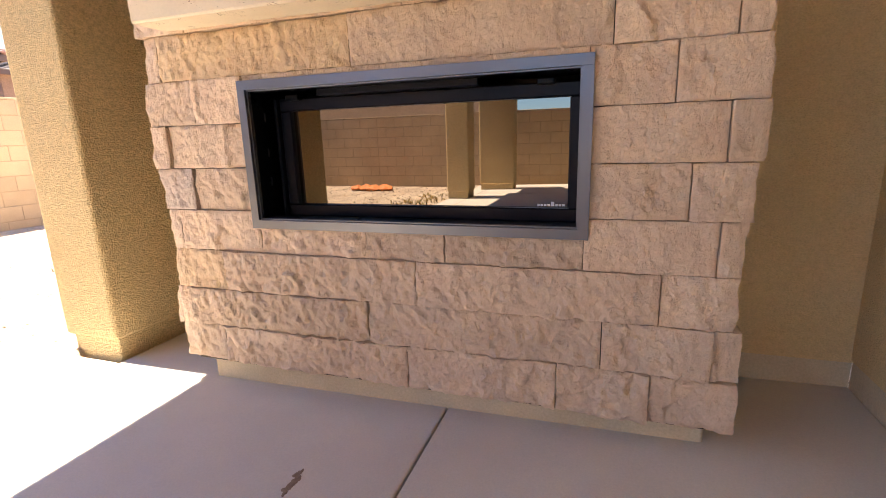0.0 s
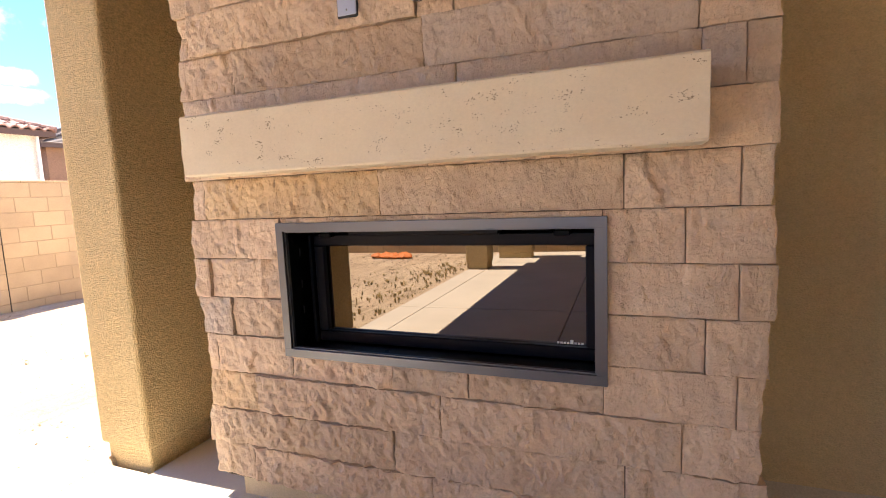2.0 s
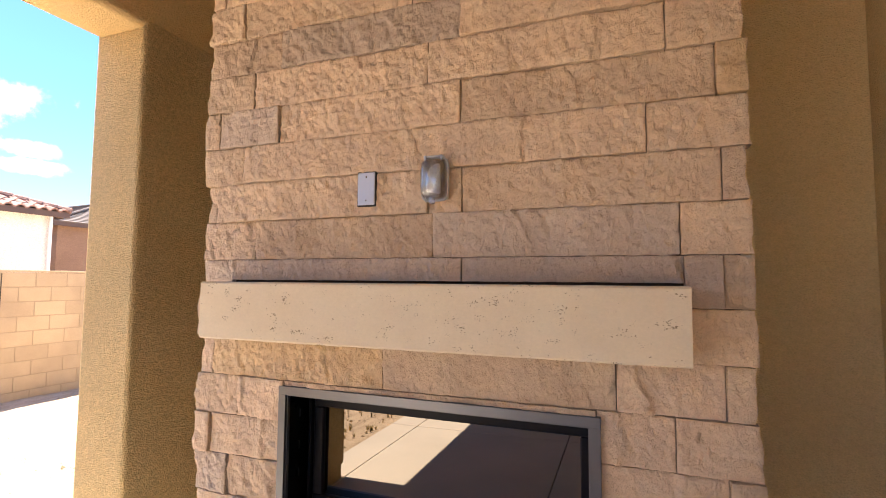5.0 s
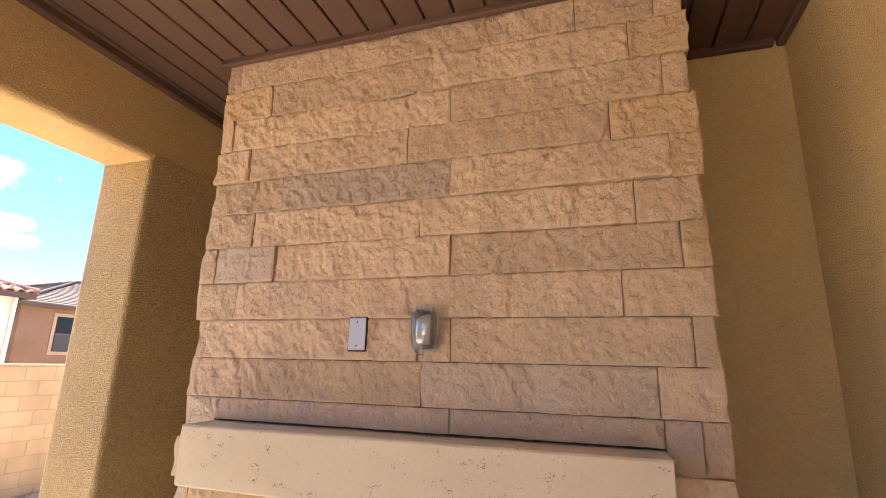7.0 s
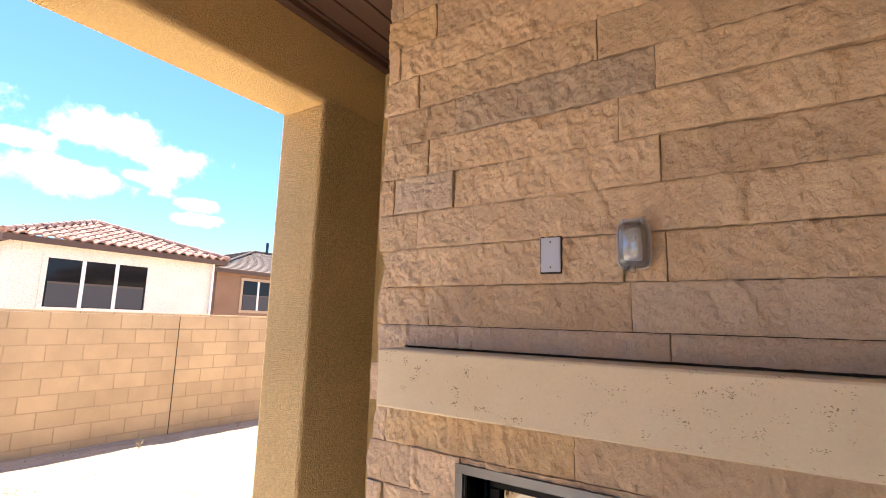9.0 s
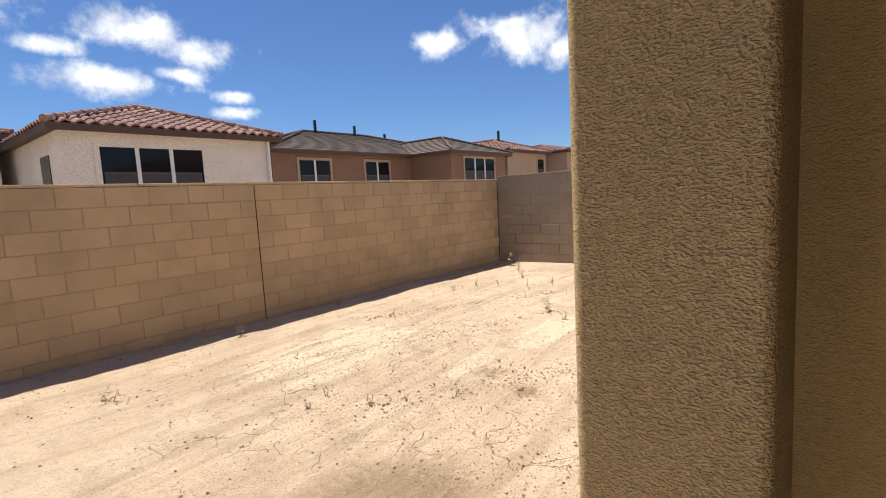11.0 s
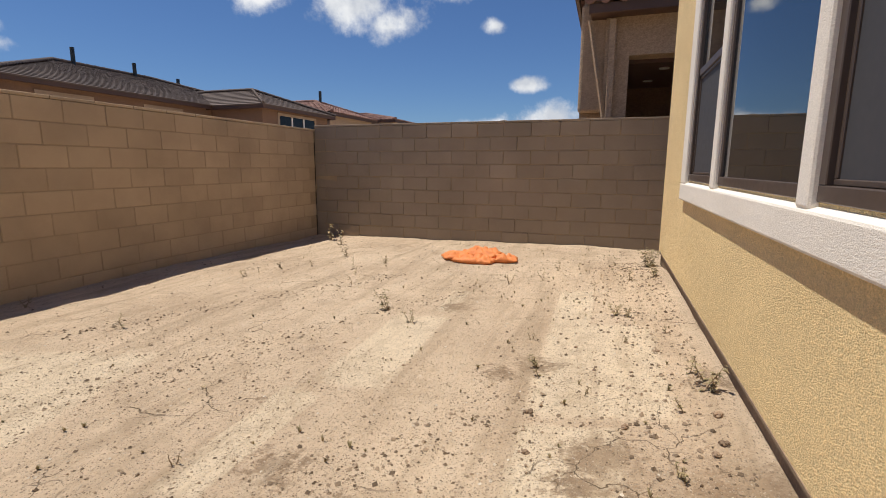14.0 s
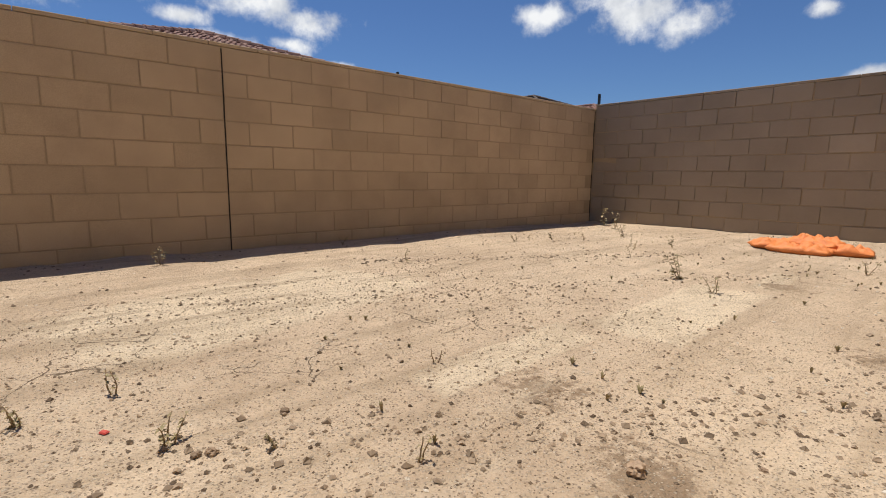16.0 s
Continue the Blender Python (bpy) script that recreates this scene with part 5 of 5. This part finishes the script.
def scatter(name, label, n, seed, lo, hi, mat, where):
    """Pebbles too many to count, as one mesh of small lumps."""
    rng = np.random.RandomState(seed)
    base = np.array([(1, 0, 0), (0.2, 0.9, 0.1), (-0.9, 0.2, 0), (-0.1, -0.85, 0), (0.1, 0.1, 0.75), (0.5, -0.3, 0.55), (0, 0, -0.6)])
    tri = [(0, 1, 4), (1, 2, 4), (2, 3, 5), (2, 5, 4), (3, 0, 5), (0, 4, 5), (1, 0, 6), (2, 1, 6), (3, 2, 6), (0, 3, 6)]
    verts, faces = [], []
    while len(faces) < n * len(tri):
        x, y = where(rng)
        r = lo + (hi - lo) * rng.random_sample() ** 4.2
        a = rng.random_sample() * 6.28
        c, s = math.cos(a), math.sin(a)
        z = ground_z(x, y)
        k = len(verts)
        f = rng.uniform(0.7, 1.3, base.shape)
        for p in base * f * r:
            verts.append((x + c * p[0] - s * p[1], y + s * p[0] + c * p[1], z + p[2] * 0.85 + r * 0.15))
        faces += [tuple(k + t for t in q) for q in tri]
    me = bpy.data.meshes.new(name)
    me.from_pydata(verts, [], faces)
    me.materials.append(mat)
    return tagged(new(name, me), label, "gravel", kind="stuff")


def island_material(name, c1, c2):
    m, nt, bs = nodes_of(name)
    g = nt.nodes.new("ShaderNodeNewGeometry")
    mx = nt.nodes.new("ShaderNodeMix")
    mx.data_type = "RGBA"
    mx.inputs["A"].default_value, mx.inputs["B"].default_value = (*c1, 1), (*c2, 1)
    nt.links.new(g.outputs["Random Per Island"], mx.inputs["Factor"])
    nt.links.new(mx.outputs["Result"], bs.inputs["Base Color"])
    setin(bs, Roughness=0.9)
    return m


M_PEBBLE = island_material("brown_pebbles", (0.22, 0.155, 0.10), (0.52, 0.40, 0.28))
M_CRUMB = island_material("dark_brown_crumbs", (0.11, 0.075, 0.047), (0.40, 0.30, 0.205))
M_PALE_PEBBLE = island_material("pale_pebbles", (0.55, 0.46, 0.35), (0.70, 0.63, 0.53))


def anywhere(rng):
    return rng.uniform(-6.1, -0.95), rng.uniform(-0.9, 7.9)


def by_house(rng):
    return -0.92 - abs(rng.normal(0, 0.40)), rng.uniform(0.6, 6.7)


def south_yard(rng):
    return rng.uniform(-6.1, -0.95), rng.uniform(-7.9, -0.9)


def near_path(rng):
    return rng.uniform(-4.6, -1.2), rng.uniform(0.8, 3.4)


def in_ruts(rng):
    t = rng.random_sample()
    k = rng.randint(0, 3)
    x0, y0, x1, y1 = ((-4.3, 1.6, -2.6, 5.0), (-3.0, 1.2, -1.7, 3.2), (-4.9, 3.0, -3.4, 5.6))[k]
    return x0 + (x1 - x0) * t + rng.normal(0, 0.09), y0 + (y1 - y0) * t + rng.normal(0, 0.09)


scatter("gravel", "loose brown gravel over the dirt", 4200, 1, 0.002, 0.014, M_CRUMB, anywhere)
scatter("wall_gravel", "loose brown gravel and clods along the house", 3200, 2, 0.0025, 0.016, M_CRUMB, by_house)
scatter("path_gravel", "fine brown gravel in the open yard", 10500, 3, 0.0018, 0.009, M_CRUMB, near_path)
scatter("rut_gravel", "small brown clods along old wheel ruts", 1600, 5, 0.003, 0.016, M_CRUMB, in_ruts)
scatter("south_gravel", "loose brown gravel and clods beside the patio", 5000, 6, 0.004, 0.026, M_PEBBLE, south_yard)
scatter("pale_gravel", "loose pale gravel chips over the dirt", 3200, 4, 0.002, 0.010, M_PALE_PEBBLE, anywhere)


def small_weeds():
    rng = random.Random(9)
    v, f = [], []
    for _ in range(140):
        x = -1.0 - abs(rng.gauss(0, 1.6))
        y = rng.uniform(1.6, 7.8)
        if x < -5.9:
            continue
        z, h = ground_z(x, y), rng.uniform(0.01, 0.03)
        for _ in range(rng.randint(3, 8)):
            a, lean = rng.uniform(0, 6.28), rng.uniform(0.1, 0.9)
            dx, dy = math.cos(a), math.sin(a)
            w = 0.003
            k = len(v)
            v += [(x - dy * w, y + dx * w, z), (x + dy * w, y - dx * w, z), (x + dx * h * lean * 0.5 + dy * w * 1.4, y + dy * h * lean * 0.5 - dx * w * 1.4, z + h * 0.6),
                  (x + dx * h * lean * 0.5 - dy * w * 1.4, y + dy * h * lean * 0.5 + dx * w * 1.4, z + h * 0.6), (x + dx * h * lean, y + dy * h * lean, z + h * 0.9)]
            f += [(k, k + 1, k + 2, k + 3), (k + 3, k + 2, k + 4)]
    me = bpy.data.meshes.new("weed_seedlings")
    me.from_pydata(v, [], f)
    me.materials.append(M_WEED)
    tagged(new("weed_seedlings", me), "sparse small dry weed seedlings over the dirt", "weeds", kind="stuff")


small_weeds()


def dry_grass():
    """Straw-coloured weeds in the dirt beside the slab, further along the patio."""
    rng = random.Random(21)
    v, f = [], []
    for _ in range(230):
        x, y = -0.95 - abs(rng.gauss(0, 0.55)), rng.uniform(-6.4, -1.9)
        z, h = ground_z(x, y), rng.uniform(0.02, 0.075)
        for _ in range(rng.randint(4, 9)):
            a, lean, w = rng.uniform(0, 6.28), rng.uniform(0.1, 0.9), rng.uniform(0.003, 0.006)
            dx, dy = math.cos(a), math.sin(a)
            k = len(v)
            v += [(x - dy * w, y + dx * w, z - 0.01), (x + dy * w, y - dx * w, z - 0.01), (x + dx * h * lean * 0.5 + dy * w, y + dy * h * lean * 0.5 - dx * w, z + h * 0.6),
                  (x + dx * h * lean * 0.5 - dy * w, y + dy * h * lean * 0.5 + dx * w, z + h * 0.6), (x + dx * h * lean, y + dy * h * lean, z + h * 0.95)]
            f += [(k, k + 1, k + 2, k + 3), (k + 3, k + 2, k + 4)]
    me = bpy.data.meshes.new("dry_grass")
    me.from_pydata(v, [], f)
    me.materials.append(surf("straw", (0.50, 0.39, 0.20), (0.34, 0.27, 0.12), 0.85, 12.0, 60.0, 0.1, 0.001, grit=0.2))
    tagged(new("dry_grass", me), "straw-coloured dry grass in the dirt beside the slab", "grass", kind="stuff")


dry_grass()

scrap = part("red_scrap", box(-0.012, -0.008, 0, 0.012, 0.008, 0.006, bevel=0.003), plain("red_plastic", (0.5, 0.06, 0.04), 0.5))
scrap.matrix_basis = pose(-3.115, 1.214, ground_z(-3.115, 1.214) + 0.001, 4, 0, 30)
tagged(scrap, "small red plastic scrap on the dirt", "scrap")
bush_stem, bush_leaf = weed(0.42, 40, 77, 0)
for extra in (78, 79, 80):
    s2, l2 = weed(0.42, 40, extra, 0)
    for src, dst in ((s2, bush_stem), (l2, bush_leaf)):
        tmp = bpy.data.meshes.new("tmp")
        src.to_mesh(tmp)
        dst.from_mesh(tmp)
        src.free()
        bpy.data.meshes.remove(tmp)
for bm in (bush_stem, bush_leaf):
    for v in bm.verts:
        v.co *= 4.0
shrub = tagged(empty("shrub", -7.2, 6.53, -0.1), "yellow-green shrub top showing over the yard wall", "shrub")
part("stem", bush_stem, M_STEM, shrub)
part("leaves", bush_leaf, surf("yellow_green_leaf", (0.30, 0.27, 0.06), (0.22, 0.22, 0.05), 0.7, 10.0, 50.0, 0.1, 0.001), shrub)

# stain and debris on the slab
def smear():
    """A thin uneven smear, broken into flakes."""
    rng = random.Random(4)
    bm = bmesh.new()
    for k in range(16):
        s = k / 15
        w, l = 0.004 + 0.008 * math.sin(s * 3.1), rng.uniform(0.006, 0.012)
        x, y = rng.gauss(0, 0.004), -0.05 + 0.10 * s
        bmesh.ops.create_cone(bm, cap_ends=True, segments=7, radius1=w, radius2=w * 0.8, depth=0.0012,
                              matrix=Matrix.Translation((x, y, 0.0006)) @ Matrix.Rotation(rng.uniform(0, 3), 4, "Z") @ Matrix.Diagonal((1, l / w, 1, 1)))
    return bm


stain = part("slab_smear", smear(), M_FOUND)
stain.matrix_basis = pose(0.726, -0.425, slab_z(0.726) + 0.0003, 0, -1.03, 3)
tagged(stain, "dark rubber smear on the concrete slab", "stain")

# ---- yard walls, block by block ----
CW, CH, CT = 0.4064, 0.2032, 0.15
TOP = 1.62


def block_mesh(length, seed, rough, mat):
    bm = box(0, -CT / 2, 0, length - 0.009, CT / 2, CH - 0.009, bevel=0.004)
    rng = random.Random(seed)
    for v in bm.verts:
        v.co += Vector((rng.uniform(-1, 1), rng.uniform(-1, 1), rng.uniform(-1, 1))) * rough
    me = bpy.data.meshes.new("block")
    bm.to_mesh(me)
    bm.free()
    me.materials.append(mat)
    return me


def block_wall(name, label, start, turn, near, far, joint, rough=0.001, slip=0.002, TOP=1.62, mat=None, bed=None):
    """A running-bond wall from start along turn; blocks within near are parts, those in far are joined."""
    w = tagged(empty(name, *start), label, "wall", kind="structure")
    mat = mat or M_BLOCK
    w.rotation_euler = (0, 0, radians(turn))
    full, half = [block_mesh(CW, k, rough, mat) for k in range(4)], [block_mesh(CW / 2, k + 9, rough, mat) for k in range(2)]
    lo, hi = min(near[0], far[0]), max(near[1], far[1])
    bed_y = CT / 2 - 0.0035 - slip
    part("mortar", box(lo, -bed_y, -0.35, hi, bed_y, TOP - 0.004), bed or M_MORTAR, w)
    rng = random.Random(turn + 5)
    rest_v, rest_f = [], []
    for r in range(10):
        z = TOP - (r + 1) * CH
        for sgn in (1, -1):
            s, first = joint, r % 2 == 1
            while lo <= s <= hi:
                ln = CW / 2 if first else CW
                a = s if sgn > 0 else s - ln
                s += sgn * ln
                if a < lo - 0.01 or a + ln > hi + 0.01:
                    first = False
                    continue
                me = rng.choice(half if first else full)
                first = False
                m = Matrix.Translation((a + 0.0045, rng.uniform(-slip, slip), z + 0.0045)) @ Matrix.Rotation(rng.uniform(-1, 1) * slip * 0.8, 4, "Z") @ Matrix.Rotation(rng.uniform(-1, 1) * slip * 2, 4, "X")
                if near[0] <= a + ln / 2 <= near[1] and r < 9:
                    share("block", me, w, m)
                else:
                    k = len(rest_v)
                    rest_v += [tuple(m @ v.co) for v in me.vertices]
                    rest_f += [tuple(k + i for i in p.vertices) for p in me.polygons]
    if rest_v:
        me = bpy.data.meshes.new("more_blocks")
        me.from_pydata(rest_v, [], rest_f)
        me.materials.append(mat)
        ob = new("more_blocks", me)
        ob.parent = w
        tagged(ob, kind="stuff")
    x = lo
    while x < hi - 0.01:
        e = min(x + CW, hi)
        part("cap", box(x + 0.002, -CT / 2 - 0.003, TOP, e - 0.002, CT / 2 + 0.003, TOP + 0.03, bevel=0.004), mat, w)
        x = e
    return w


west = block_wall("wall_yard_west", "tan concrete block yard wall in running bond with a control joint", (-6.2 - CT / 2, 0, 0), 90, (-1.6, 8.16), (-8.2, 8.16), 2.463)
part("control_joint", box(2.459, -CT / 2 - 0.0035, -0.3, 2.467, CT / 2 + 0.0035, TOP - 0.02), M_DARK, west, "dark open control joint")
part("control_joint", box(8.108, -CT / 2 - 0.004, -0.3, 8.120, 0, TOP - 0.01), M_DARK, west)
block_wall("wall_yard_north", "tan concrete block yard wall with uneven blocks", (-6.2, 8.13 + CT / 2, 0), 0, (0.0, 6.6), (0.0, 9.0), 0.0, 0.0025, 0.0075, TOP=1.685, mat=M_BLOCK_SHADED)
block_wall("wall_yard_south", "tan concrete block yard wall at the patio end", (-6.4, -8.0 - CT / 2, 0), 0, (30, 31), (0.0, 10.5), 3.2, TOP=1.38)
